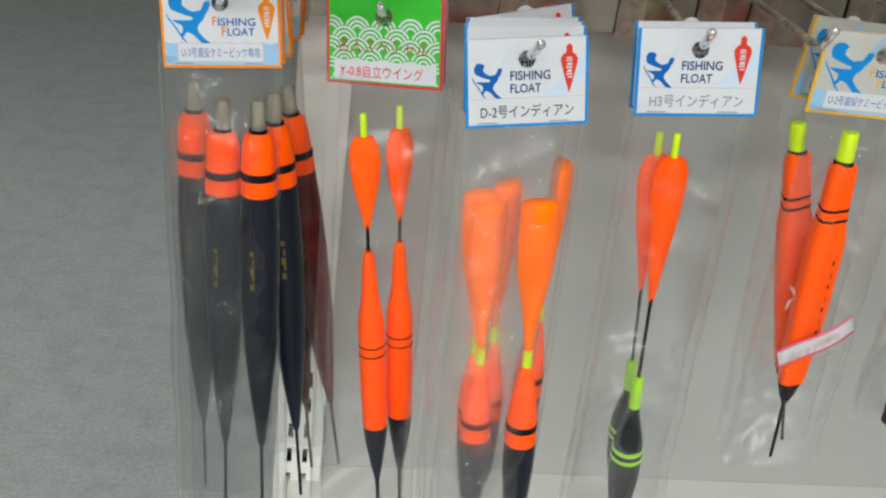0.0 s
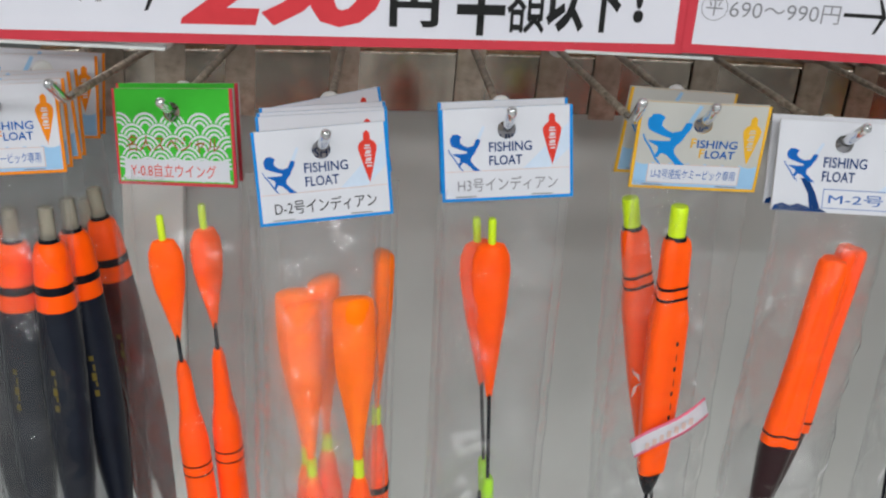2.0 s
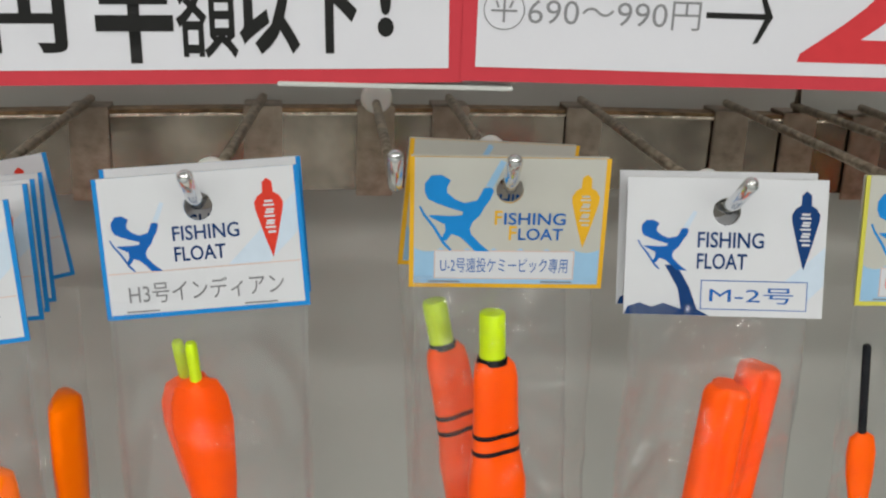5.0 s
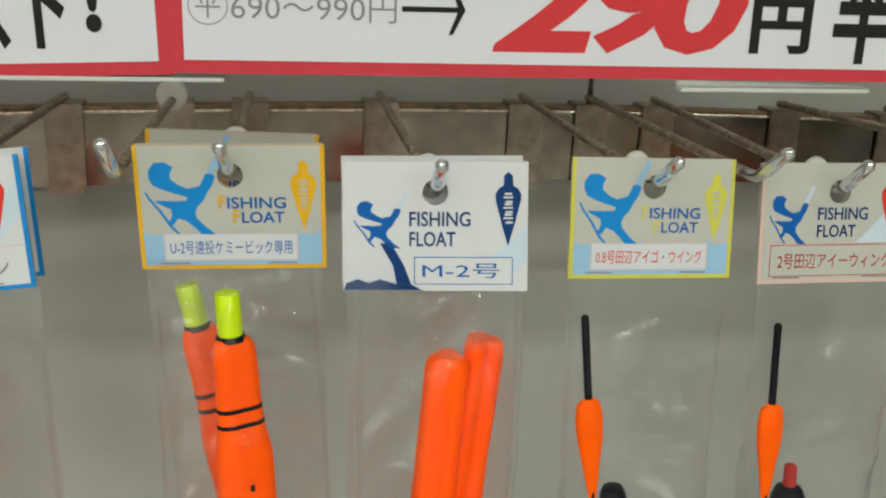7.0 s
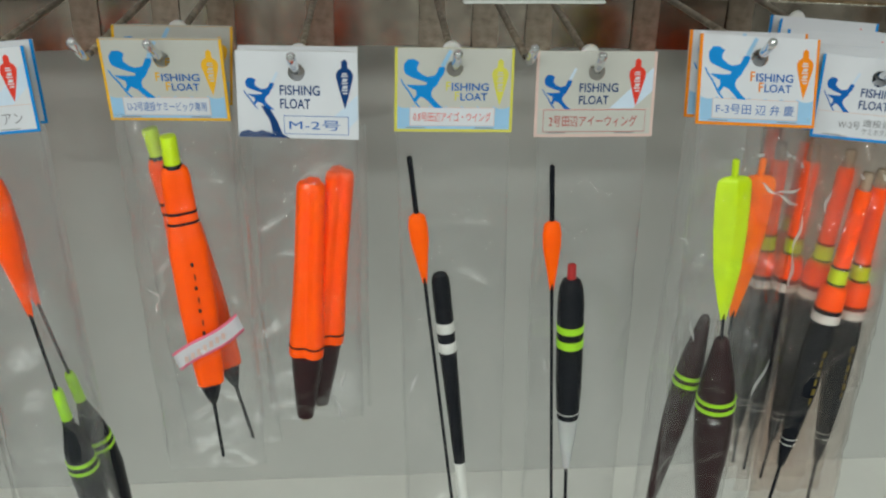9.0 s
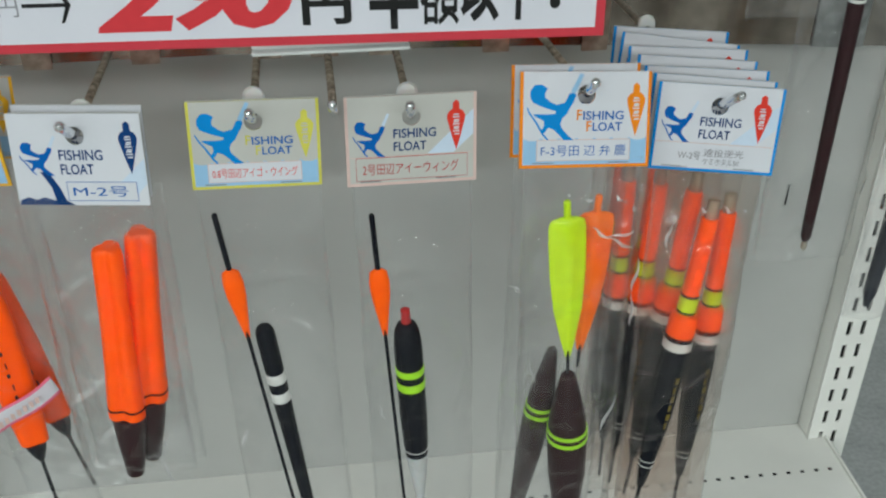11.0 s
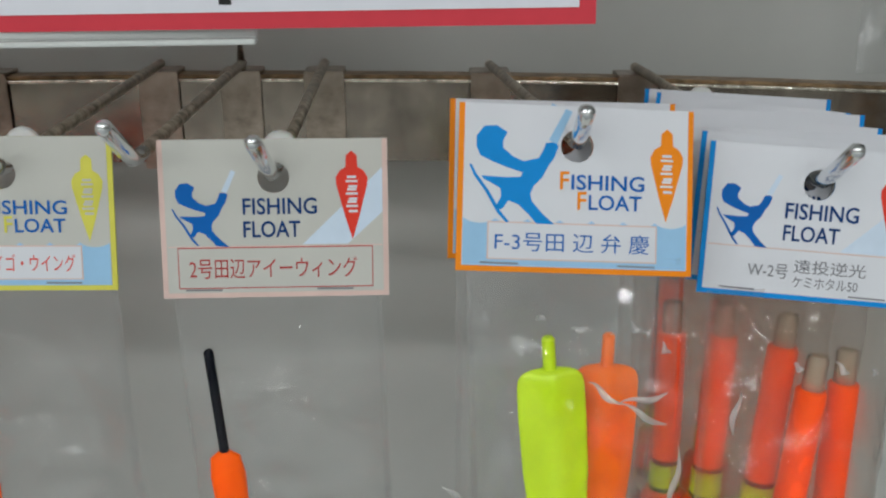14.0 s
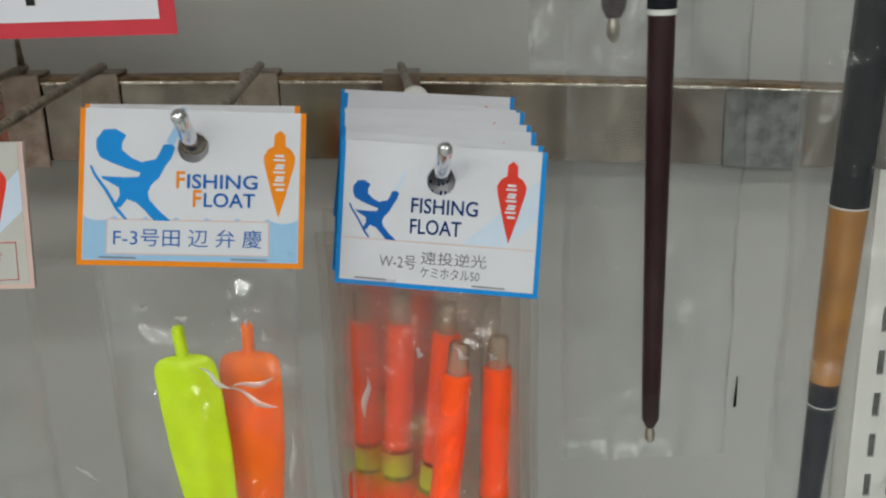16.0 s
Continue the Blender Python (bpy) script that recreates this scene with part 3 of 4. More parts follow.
def header_card(packet, m, style, border, text, extra=()):
    base = border if border is not None else CARD
    card = part("header_card", plate(rect(-CW / 2, 0, CW / 2, CH), 0, 0.0007, [HOLE]), base, packet)
    card.matrix_basis = m
    back = plate(rect(-CW / 2 + 0.0004, 0.0006, CW / 2 - 0.0004, CH), 0.0026, 0.0031, [(HOLE[0], HOLE[1] - 0.0004, HOLE[2])])
    part("folded_back", back, CREAM, card)
    b = 0.0017
    hole = [(HOLE[0], HOLE[1], HOLE[2])]
    white = CARD if style != "mono" and border not in (AMBER, YELLOW, PINK) else CREAM
    if style == "scales":
        part("printed_field", plate(rect(-CW / 2 + b, b, CW / 2 - b, CH), -0.00014, -0.00004, hole), GREEN, card, "bright green field")
        # overlapping wave scales as rings of white
        r0, step = 0.0082, 0.0058
        bm = bmesh.new()
        rows = [(0.0300 - step * row, 0.0082 * (row % 2)) for row in range(8)]
        for row, (zc, off) in enumerate(rows):
            for k in range(-5, 6):
                xc = k * 0.0164 + off
                for r in (r0, r0 * 0.72, r0 * 0.44):
                    prev = None
                    for a in range(0, 33):
                        th = a * math.pi / 32
                        q = [(xc + rr * math.cos(th), zc + rr * math.sin(th)) for rr in (r, r - 0.0012)]
                        covered = any((x - kk * 0.0164 - o2) ** 2 + (z - z2) ** 2 < r0 ** 2 for x, z in q for z2, o2 in rows[row + 1:row + 3] for kk in range(-5, 6))
                        inside = all(abs(x) < CW / 2 - b and x ** 2 + (z - HOLE[1]) ** 2 > HOLE[2] ** 2 and z > b + 0.0004 for x, z in q)
                        q = q if inside and not covered else None
                        if prev and q:
                            bm.faces.new([bm.verts.new((x, -0.00026, z)) for x, z in (prev[0], q[0], q[1], prev[1])])
                        prev = q
        part("scale_pattern", bm, CARD, card, "white overlapping wave scales")
        part("name_box", plate(rect(U(0.07), V(0.05), U(0.95), V(0.27)), -0.00032, -0.00028), CARD, card)
        lettering("script", "名人スペシャル", U(0.10), V(0.35), V(0.17), CW * 0.78, -0.00046, ink("script_brown", (0.34, 0.07, 0.02)), card, shear=0.15)
        lettering("name", text, U(0.12), V(0.085), V(0.14), CW * 0.72, -0.00046, RED, card)
        return card
    if style == "mono":
        part("printed_field", plate(rect(-CW / 2 + 0.0002, 0.0002, CW / 2 - 0.0002, CH - 0.0002), -0.00014, -0.00004, hole), CARD, card)
        band = [(U(0.62), V(0.10)), (U(0.80), V(0.26)), (U(0.998), V(0.52)), (U(0.998), V(0.24)), (U(0.90), V(0.10))]
        part("pale_band", plate(band, -0.00022, -0.00016), GREYBLUE, card)
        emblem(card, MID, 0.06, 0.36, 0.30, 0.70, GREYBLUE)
        part("rock", plate([(U(0.004), V(0.004)), (U(0.02), V(0.06)), (U(0.08), V(0.09)), (U(0.14), V(0.06)), (U(0.20), V(0.09)), (U(0.29), V(0.05)), (U(0.27), V(0.20)), (U(0.20), V(0.37)), (U(0.26), V(0.37)), (U(0.33), V(0.20)), (U(0.37), V(0.05)), (U(0.43), V(0.004))], -0.00030, -0.00018), NAVY, card)
        float_icon(card, NAVY, 0.893, 0.35, 0.92, CARD)
        lettering("title", "FISHING", U(0.36), V(0.50), V(0.115), CW * 0.33, -0.00046, NAVY, card, bold=0.012)
        lettering("title", "FLOAT", U(0.36), V(0.345), V(0.115), CW * 0.25, -0.00046, NAVY, card, bold=0.012)
        part("box_line", plate(rect(U(0.385), V(0.05), U(0.92), V(0.265)), -0.00024, -0.00020), MID, card)
        part("name_box", plate(rect(U(0.390), V(0.057), U(0.915), V(0.258)), -0.00032, -0.00027), CARD, card)
        lettering("name", text, U(0.43), V(0.10), V(0.115), CW * 0.42, -0.00046, MID, card)
        return card
    part("printed_field", plate(rect(-CW / 2 + b, b, CW / 2 - b, CH), -0.00014, -0.00004, hole), white, card, "white glossy printed field")
    if style == "wave":
        top = [(U(0.026 + 0.948 * k / 56), V(0.315 - 0.030 * abs(math.sin(k * math.pi / 8)) ** 0.7)) for k in range(56, -1, -1)]
        sea = [(U(0.026), V(0.035)), (U(0.974), V(0.035))] + top
        part("sea_band", plate(sea, -0.00022, -0.00016), PALE, card, "pale blue scalloped wave band")
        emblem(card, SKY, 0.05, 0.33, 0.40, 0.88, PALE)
        float_icon(card, border, 0.885, 0.325, 0.885, white)
        lettering("title", "ISHING", U(0.478), V(0.50), V(0.092), CW * 0.312, -0.00046, MID, card, bold=0.012)
        lettering("title", "LOAT", U(0.553), V(0.382), V(0.092), CW * 0.227, -0.00046, MID, card, bold=0.012)
        lettering("initial", "F", U(0.430), V(0.50), V(0.108), CW * 0.038, -0.00046, border, card, bold=0.012)
        lettering("initial", "F", U(0.505), V(0.382), V(0.108), CW * 0.038, -0.00046, border, card, bold=0.012)
        part("box_line", plate(rect(U(0.128), V(0.072), U(0.848), V(0.298)), -0.00027, -0.00023), PINK, card)
        part("name_box", plate(rect(U(0.134), V(0.080), U(0.842), V(0.290)), -0.00036, -0.00030), CARD, card)
        c = RED if border is YELLOW else MID
        lettering("name", text, U(0.16), V(0.125), V(0.115), CW * 0.655, -0.00046, c, card)
    else:
        band = [(U(0.62), V(0.337)), (U(0.976), V(0.82)), (U(0.976), V(0.54)), (U(0.82), V(0.337))]
        part("pale_band", plate(band, -0.00022, -0.00016), GREYBLUE, card)
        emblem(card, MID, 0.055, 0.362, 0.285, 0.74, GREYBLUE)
        float_icon(card, RED, 0.842, 0.365, 0.925, CARD)
        lettering("title", "FISHING", U(0.362), V(0.530), V(0.105), CW * 0.325, -0.00046, NAVY, card, bold=0.012)
        lettering("title", "FLOAT", U(0.362), V(0.385), V(0.105), CW * 0.25, -0.00046, NAVY, card, bold=0.012)
        part("box_line", plate(rect(U(0.03), V(0.325), U(0.97), V(0.332)), -0.00026, -0.00020), PINK, card)
        if border is PINK:
            part("box_line", plate(rect(U(0.07), V(0.06), U(0.93), V(0.325)), -0.00022, -0.00019), TIPRED, card)
            part("name_box", plate(rect(U(0.074), V(0.067), U(0.926), V(0.318)), -0.00032, -0.00027), CREAM, card)
        if text.startswith("W"):
            lettering("name", text, U(0.22), V(0.135), V(0.095), CW * 0.18, -0.00046, GREY, card)
            lettering("name", "遠投逆光", U(0.425), V(0.180), V(0.090), CW * 0.32, -0.00046, GREY, card)
            lettering("name", "ケミホタル50", U(0.425), V(0.085), V(0.075), CW * 0.29, -0.00046, GREY, card)
        else:
            lettering("name", text, *extra, -0.00046, TIPRED if border is PINK else (GREY if text[0] == "H" else BLACK), card)
    for u in (0.10, 0.68):
        bm = tube([(U(u), -0.0004, V(0.052)), (U(u + 0.16), -0.0004, V(0.050))], 0.00028, 6)
        part("staple", bm, GREY, card, "flat wire staple")
    return card


def card_pose(bl, br, lean):
    """Pose of a card from its lower corners; lean: how far its top stands back, in metres."""
    bl, br = Vector(bl), Vector(br)
    x = (br - bl).normalized()
    up = Vector((0, lean, CH))
    z = (up - up.dot(x) * x).normalized()
    y = z.cross(x)
    m = Matrix((x, y, z)).transposed().to_4x4()
    return Matrix.Translation((bl + br) / 2) @ m @ Matrix.Scale((br - bl).length / CW, 4)


# ---- bags ----
def ridge(q):
    return (1 - abs(noise.noise(q))) ** 5


def bag_sheet(xc, y, z0, z1, w0, w1, depth, side, seed, shift=0.0, cols=None):
    """One crumpled film sheet from z0 down to z1; side -1 bulges to the front, +1 to the back. cols: the stretch of columns to keep."""
    nx, nz = 40, 110
    lo, hi = cols or (0, nx)
    bm = bmesh.new()
    rows = []
    for k in range(nz + 1):
        v = k / nz
        z = z0 + (z1 - z0) * v
        w = w0 + (w1 - w0) * v
        rows.append([])
        for i in range(lo, hi + 1):
            u = 2 * i / nx - 1
            puff = (1 - u * u) ** 0.7 * min(1.0, v * 3.2) * min(1.0, (1 - v) * 6 + 0.10)
            x = xc + shift * v + u * w / 2 * (1 - 0.05 * puff) + 0.0022 * v ** 0.5 * noise.noise(Vector((u * 1.5, seed * 2.9, z * 17)))
            q = Vector((x * 30 + seed * 3.1, seed * 1.7, z * 12))
            soft = noise.noise(q) * 0.0012
            slant = Vector((x * 20 + z * 16, seed * 5.3, z * 20 - x * 14))
            slant2 = Vector((x * 34 - z * 22, seed * 2.3 + 9, z * 30 + x * 12))
            fold = ridge(slant) * 0.0050 + ridge(slant2) * 0.0030 + ridge(slant * 2.3) * 0.0018
            edge = min(1.0, v * 7 + 0.04) * (1 - abs(u) ** 6 * 0.6)
            rows[-1].append(bm.verts.new((x, y + side * (depth * puff + 0.0006) + (soft - fold) * edge, z)))
    for a, b in zip(rows, rows[1:]):
        for i in range(hi - lo):
            bm.faces.new((a[i], b[i], b[i + 1], a[i + 1]))
    return bm


def bag(packet, origin, xc, y, z0, z1, seed, material=None, w0=0.069, w1=0.069, depth=0.014, both=True, shift=0.0):
    def put(name, side, extra, m, cols=None, dy=0.0, label=""):
        bm = bag_sheet(xc, y + dy, z0, z1, w0, w1, depth, side, seed + extra, shift, cols)
        bmesh.ops.transform(bm, matrix=Matrix.Translation(-Vector(origin)), verts=bm.verts)
        ob = part(name, bm, m, packet, label, True)
        ob.visible_shadow = False
        return ob
    front = put("bag", -1, 0, material or FILM, label="crinkled clear plastic bag")
    for cols in ((0, 1), (39, 40)):
        put("seam", -1, 0, SEAM, cols, -0.0004)
    if both:
        put("bag_back", 1, 40, BACKFILM)
    return front


def crease_glints(packet, origin, y, lines):
    """Sharp folds of the film: thin rounded ridges along lines of (x, z), whitened to paint in their glints."""
    for pts in lines:
        bm = bmesh.new()
        n = 8
        for (xa, za), (xb, zb) in zip(pts, pts[1:]):
            d = Vector((xb - xa, 0, zb - za))
            side = Vector((-d.z, 0, d.x)).normalized()
            rows = []
            for k in range(n + 1):
                f = k / n
                w = 0.00110 * (0.06 + math.sin(math.pi * min(0.98, max(0.02, f)) ** 1.3))
                c = Vector((xa, y + 0.0010 * math.sin(f * 5 + xa * 90), za)) + d * f + side * 0.0006 * math.sin(f * 7 + za * 50)
                rows.append([bm.verts.new(c + side * w * e + Vector((0, -0.0007 * (1 - e * e), 0)) - Vector(origin)) for e in (-1, -0.5, 0, 0.5, 1)])
            for a, b in zip(rows, rows[1:]):
                for e in range(4):
                    bm.faces.new((a[e], b[e], b[e + 1], a[e + 1]))
        part("crease", bm, CREASE_GLINT, packet, "", True)


# ---- floats ----
def vane_mesh(outline, fins=3, twist=0.0, thick=0.0009):
    """Fins about the axis: outline gives (distance from the top, half width)."""
    bm = bmesh.new()
    for f in range(fins):
        a = twist + f * math.pi / fins
        d, n = Vector((math.cos(a), math.sin(a), 0)), Vector((-math.sin(a), math.cos(a), 0))
        for sgn in (1, -1):
            off = n * thick * 0.5
            front = [bm.verts.new(d * (sgn * r) + off + Vector((0, 0, -s))) for s, r in outline] + [bm.verts.new(off + Vector((0, 0, -s))) for s in (outline[-1][0], outline[0][0])]
            back = [bm.verts.new(v.co - 2 * off) for v in front]
            bm.faces.new(front)
            bm.faces.new(list(reversed(back)))
            for i in range(len(front)):
                j = (i + 1) % len(front)
                bm.faces.new((front[j], front[i], back[i], back[j]))
    bmesh.ops.recalc_face_normals(bm, faces=bm.faces)
    return bm


def float_body(packet, origin, top, bottom, pieces, label, turn=0.0, name="fishing_float"):
    """A float on the line from top to bottom. pieces: (name, material, kind, outline), first the main one."""
    top, bottom = Vector(top), Vector(bottom)
    d = (top - bottom).normalized()
    q = Vector((0, 0, 1)).rotation_difference(d).to_matrix().to_4x4()
    m = Matrix.Translation(top - Vector(origin)) @ q @ pose(0, 0, 0, 0, 0, turn)
    main = None
    for pname, material, kind, outline in pieces:
        if kind == "turned":
            bm = lathe([(-s, r) for s, r in outline], 20)
        elif kind == "fluted":
            bm = lathe([(-s, r) for s, r in outline], 36)
            for v in bm.verts:
                a = math.atan2(v.co.y, v.co.x)
                g = 1 + 0.15 * math.cos(3 * a + 0.5)
                v.co.x *= g
                v.co.y *= g * 0.86
        elif kind == "lobed":
            bm = lathe([(-s, r) for s, r in outline], 48)
            for v in bm.verts:
                a = math.atan2(v.co.y, v.co.x)
                g = 1 + 0.20 * math.cos(3 * a + math.pi / 2 + 0.6) - 0.05 * math.cos(6 * a + math.pi + 1.2)
                v.co.x *= g
                v.co.y *= g
        elif kind == "ridged":
            bm = lathe([(-s, r) for s, r in outline], 36)
            for v in bm.verts:
                a = math.atan2(v.co.y, v.co.x)
                g = 1 + 0.10 * math.cos(3 * (a + math.pi / 2))
                v.co.x *= g
                v.co.y *= g * 0.55
        elif kind == "flat":
            bm = lathe([(-s, r) for s, r in outline], 32)
            for v in bm.verts:
                a = math.atan2(v.co.y, v.co.x)
                v.co.y *= 0.16 + 0.22 * abs(math.sin(a)) ** 6
        elif kind == "drop":
            bm = lathe([(-s, r) for s, r in outline], 24, 0.55)
        elif kind == "mark":
            s0, s1, r, a0, a1 = outline
            bm = bmesh.new()
            grid = [[bm.verts.new((r * math.cos(a0 + (a1 - a0) * i / 3), r * math.sin(a0 + (a1 - a0) * i / 3), -s)) for i in range(4)] for s in (s0, s1)]
            for i in range(3):
                bm.faces.new((grid[0][i], grid[0][i + 1], grid[1][i + 1], grid[1][i]))
        else:
            bm = vane_mesh(outline, *kind)
        smooth = kind in ("turned", "fluted", "lobed", "ridged", "drop", "flat")
        if main is None:
            main = part(name, bm, material, packet, label, smooth)
            main.matrix_basis = m
        else:
            part(pname, bm, material, main, "", smooth)
    for o in (main, *main.children):
        if o.data.polygons and o.data.polygons[0].use_smooth:
            e = o.modifiers.new("edges", "EDGE_SPLIT")
            e.split_angle = radians(38)
    return main


def band(name, material, s0, s1, r):
    return (name, material, "turned", [(s0, r * 0.985), (s0 + 0.0003, r * 1.02), (s1 - 0.0003, r * 1.02), (s1, r * 0.985)])


def wing_float_small():
    return [("body", FLUO, "turned", [(0.0937, 0.0026), (0.100, 0.0042), (0.125, 0.0055), (0.142, 0.0082), (0.150, 0.0090), (0.200, 0.0092), (0.231, 0.0086)]),
            ("tip", LIME, "turned", [(0, 0.0014), (0.001, 0.0021), (0.018, 0.0021)]),
            ("vane", FLUO2, "drop", [(0.0142, 0.0012), (0.0155, 0.0062), (0.022, 0.0092), (0.032, 0.0100), (0.045, 0.0086), (0.065, 0.0042), (0.0796, 0.0012)]),
            ("stem", JET, "turned", [(0.018, 0.0012), (0.0937, 0.0012)]),
            band("band", JET, 0.163, 0.1645, 0.0091), band("band", JET, 0.170, 0.1715, 0.0091),
            ("foot", SLATE, "turned", [(0.231, 0.0087), (0.245, 0.0075), (0.270, 0.0038), (0.281, 0.0016), (0.333, 0.0012)])]


def wing_float_wide():
    return [("body", FLUO, "turned", [(0.117, 0.0034), (0.122, 0.0050), (0.135, 0.0072), (0.150, 0.0094), (0.165, 0.0104), (0.176, 0.0106)]),
            ("vane", FLUO3, "ridged", [(0, 0.0030), (0.0008, 0.0080), (0.003, 0.0108), (0.008, 0.0114), (0.030, 0.0116), (0.050, 0.0104), (0.075, 0.0062), (0.095, 0.0034), (0.107, 0.0022)]),
            ("tip", LIME, "turned", [(0.105, 0.0030), (0.1172, 0.0032)]),
            band("band", JET, 0.160, 0.165, 0.0104),
            ("foot", SLATE, "turned", [(0.176, 0.0105), (0.195, 0.0104), (0.222, 0.0085), (0.235, 0.0060), (0.239, 0.0030)])]


def dart_float():
    return [("body", JET, "turned", [(0.207, 0.0036), (0.215, 0.0050), (0.235, 0.0096), (0.250, 0.0110), (0.275, 0.0108), (0.310, 0.0066), (0.335, 0.0022), (0.351, 0.0012)]),
            ("tip", LIME, "turned", [(0, 0.0016), (0.001, 0.0022), (0.018, 0.0022)]),
            ("vane", FLUO, "ridged", [(0.0145, 0.0020), (0.017, 0.0072), (0.024, 0.0100), (0.034, 0.0108), (0.060, 0.0090), (0.090, 0.0052), (0.112, 0.0026), (0.119, 0.0016)]),
            ("stem", JET, "turned", [(0.100, 0.0012), (0.183, 0.0012)]),
            ("socket", LEAF, "turned", [(0.181, 0.0030), (0.184, 0.0038), (0.2072, 0.0040)]),
            band("band", LEAF, 0.2430, 0.2465, 0.0107), band("band", LEAF, 0.2500, 0.2535, 0.0110)]


def casting_float():
    return [("body", FLUO, "fluted", [(0.0195, 0.0060), (0.022, 0.0078), (0.027, 0.0086), (0.050, 0.0090), (0.060, 0.0096), (0.072, 0.0116), (0.120, 0.0116), (0.160, 0.0098), (0.180, 0.0084)]),
            ("tip", LIME, "turned", [(0, 0.0046), (0.001, 0.0051), (0.0185, 0.0051)]),
            ("collar", JET, "turned", [(0.0182, 0.0056), (0.0205, 0.0064)]),
            ("band", JET, "fluted", [(0.0490, 0.0092), (0.0510, 0.0092)]), ("band", JET, "fluted", [(0.0560, 0.0095), (0.0580, 0.0096)]),
            *[("mark", BLACK, "mark", (0.082 + 0.0085 * k, 0.0852 + 0.0085 * k + 0.0016 * (k % 2), 0.0121, -1.34 + 0.08 * (k % 2), -1.17)) for k in range(8)],
            ("foot", JET, "turned", [(0.180, 0.0078), (0.190, 0.0052), (0.197, 0.0026), (0.199, 0.0013), (0.245, 0.0012)])]


def lobed_float():
    return [("body", FLUO, "lobed", [(0, 0.0060), (0.0012, 0.0074), (0.004, 0.0081), (0.055, 0.0084), (0.085, 0.0092), (0.108, 0.0102), (0.122, 0.0103)]),
            ("band", JET, "lobed", [(0.1142, 0.01045), (0.1158, 0.01048)]),
            ("foot", MAROON, "turned", [(0.1222, 0.0104), (0.135, 0.0096), (0.160, 0.0070), (0.169, 0.0060), (0.1725, 0.0056)]),
            ("ferrule", BRASS, "turned", [(0.1725, 0.0040), (0.1755, 0.0034)])]


def stick_float():
    return [("vane", FLUO2, "drop", [(0.0385, 0.0020), (0.041, 0.0052), (0.048, 0.0062), (0.058, 0.0058), (0.075, 0.0034), (0.0895, 0.0014)]),
            ("tip", JET, "turned", [(0, 0.0010), (0.001, 0.0017), (0.0386, 0.0017)]),
            ("stem", JET, "turned", [(0.0386, 0.0012), (0.316, 0.0011)])]


def slim_body():
    return [("body", JET, "turned", [(0, 0.0020), (0.0015, 0.0046), (0.005, 0.0060), (0.012, 0.0062), (0.060, 0.0060), (0.110, 0.0050), (0.155, 0.0042)]),
            band("band", WHITEBAND, 0.0365, 0.0445, 0.0061), band("band", WHITEBAND, 0.0520, 0.0600, 0.0061),
            ("sleeve", WHITEBAND, "turned", [(0.155, 0.0040), (0.195, 0.0036)]),
            ("foot", JET, "turned", [(0.195, 0.0034), (0.225, 0.0026)])]


def pill_body():
    return [("body", JET, "turned", [(0.0106, 0.0036), (0.0125, 0.0062), (0.018, 0.0082), (0.030, 0.0092), (0.090, 0.0092), (0.118, 0.0082), (0.1225, 0.0076)]),
            ("tip", TIPRED, "turned", [(0, 0.0018), (0.001, 0.0030), (0.0108, 0.0031)]),
            band("band", LEAF, 0.0450, 0.0505, 0.0093), band("band", LEAF, 0.0560, 0.0625, 0.0093),
            band("line", WHITEBAND, 0.1165, 0.1172, 0.0084),
            ("cone", mat("clear_cone", (0.55, 0.56, 0.56), 0.15, sub=0.2), "turned", [(0.1226, 0.0074), (0.140, 0.0060), (0.168, 0.0024)]),
            ("stem", JET, "turned", [(0.168, 0.0013), (0.236, 0.0012)])]


def broad_vane(material):
    return [("vane", material, "flat", [(0.0113, 0.0030), (0.0116, 0.0060), (0.0124, 0.0084), (0.0136, 0.0099), (0.0152, 0.0108), (0.018, 0.0113), (0.030, 0.0115), (0.050, 0.0112), (0.078, 0.0092), (0.105, 0.0042), (0.116, 0.0018)]),
            ("tip", material, "turned", [(0, 0.0014), (0.001, 0.0022), (0.013, 0.0022)]),
            ("stem", JET, "turned", [(0.100, 0.0011), (0.130, 0.0011)])]


def cigar_body(r):
    k = r / 0.0135
    return [("body", MAROON, "turned", [(0, 0.0030 * k), (0.002, 0.0048 * k), (0.010, 0.0066 * k), (0.035, 0.0115 * k), (0.055, 0.0135 * k), (0.090, 0.0125 * k), (0.140, 0.0072 * k), (0.178, 0.0026 * k), (0.205, 0.0013)]),
            band("band", LEAF, 0.0465, 0.0495, 0.0132 * k), band("band", LEAF, 0.0525, 0.0560, 0.0134 * k)]


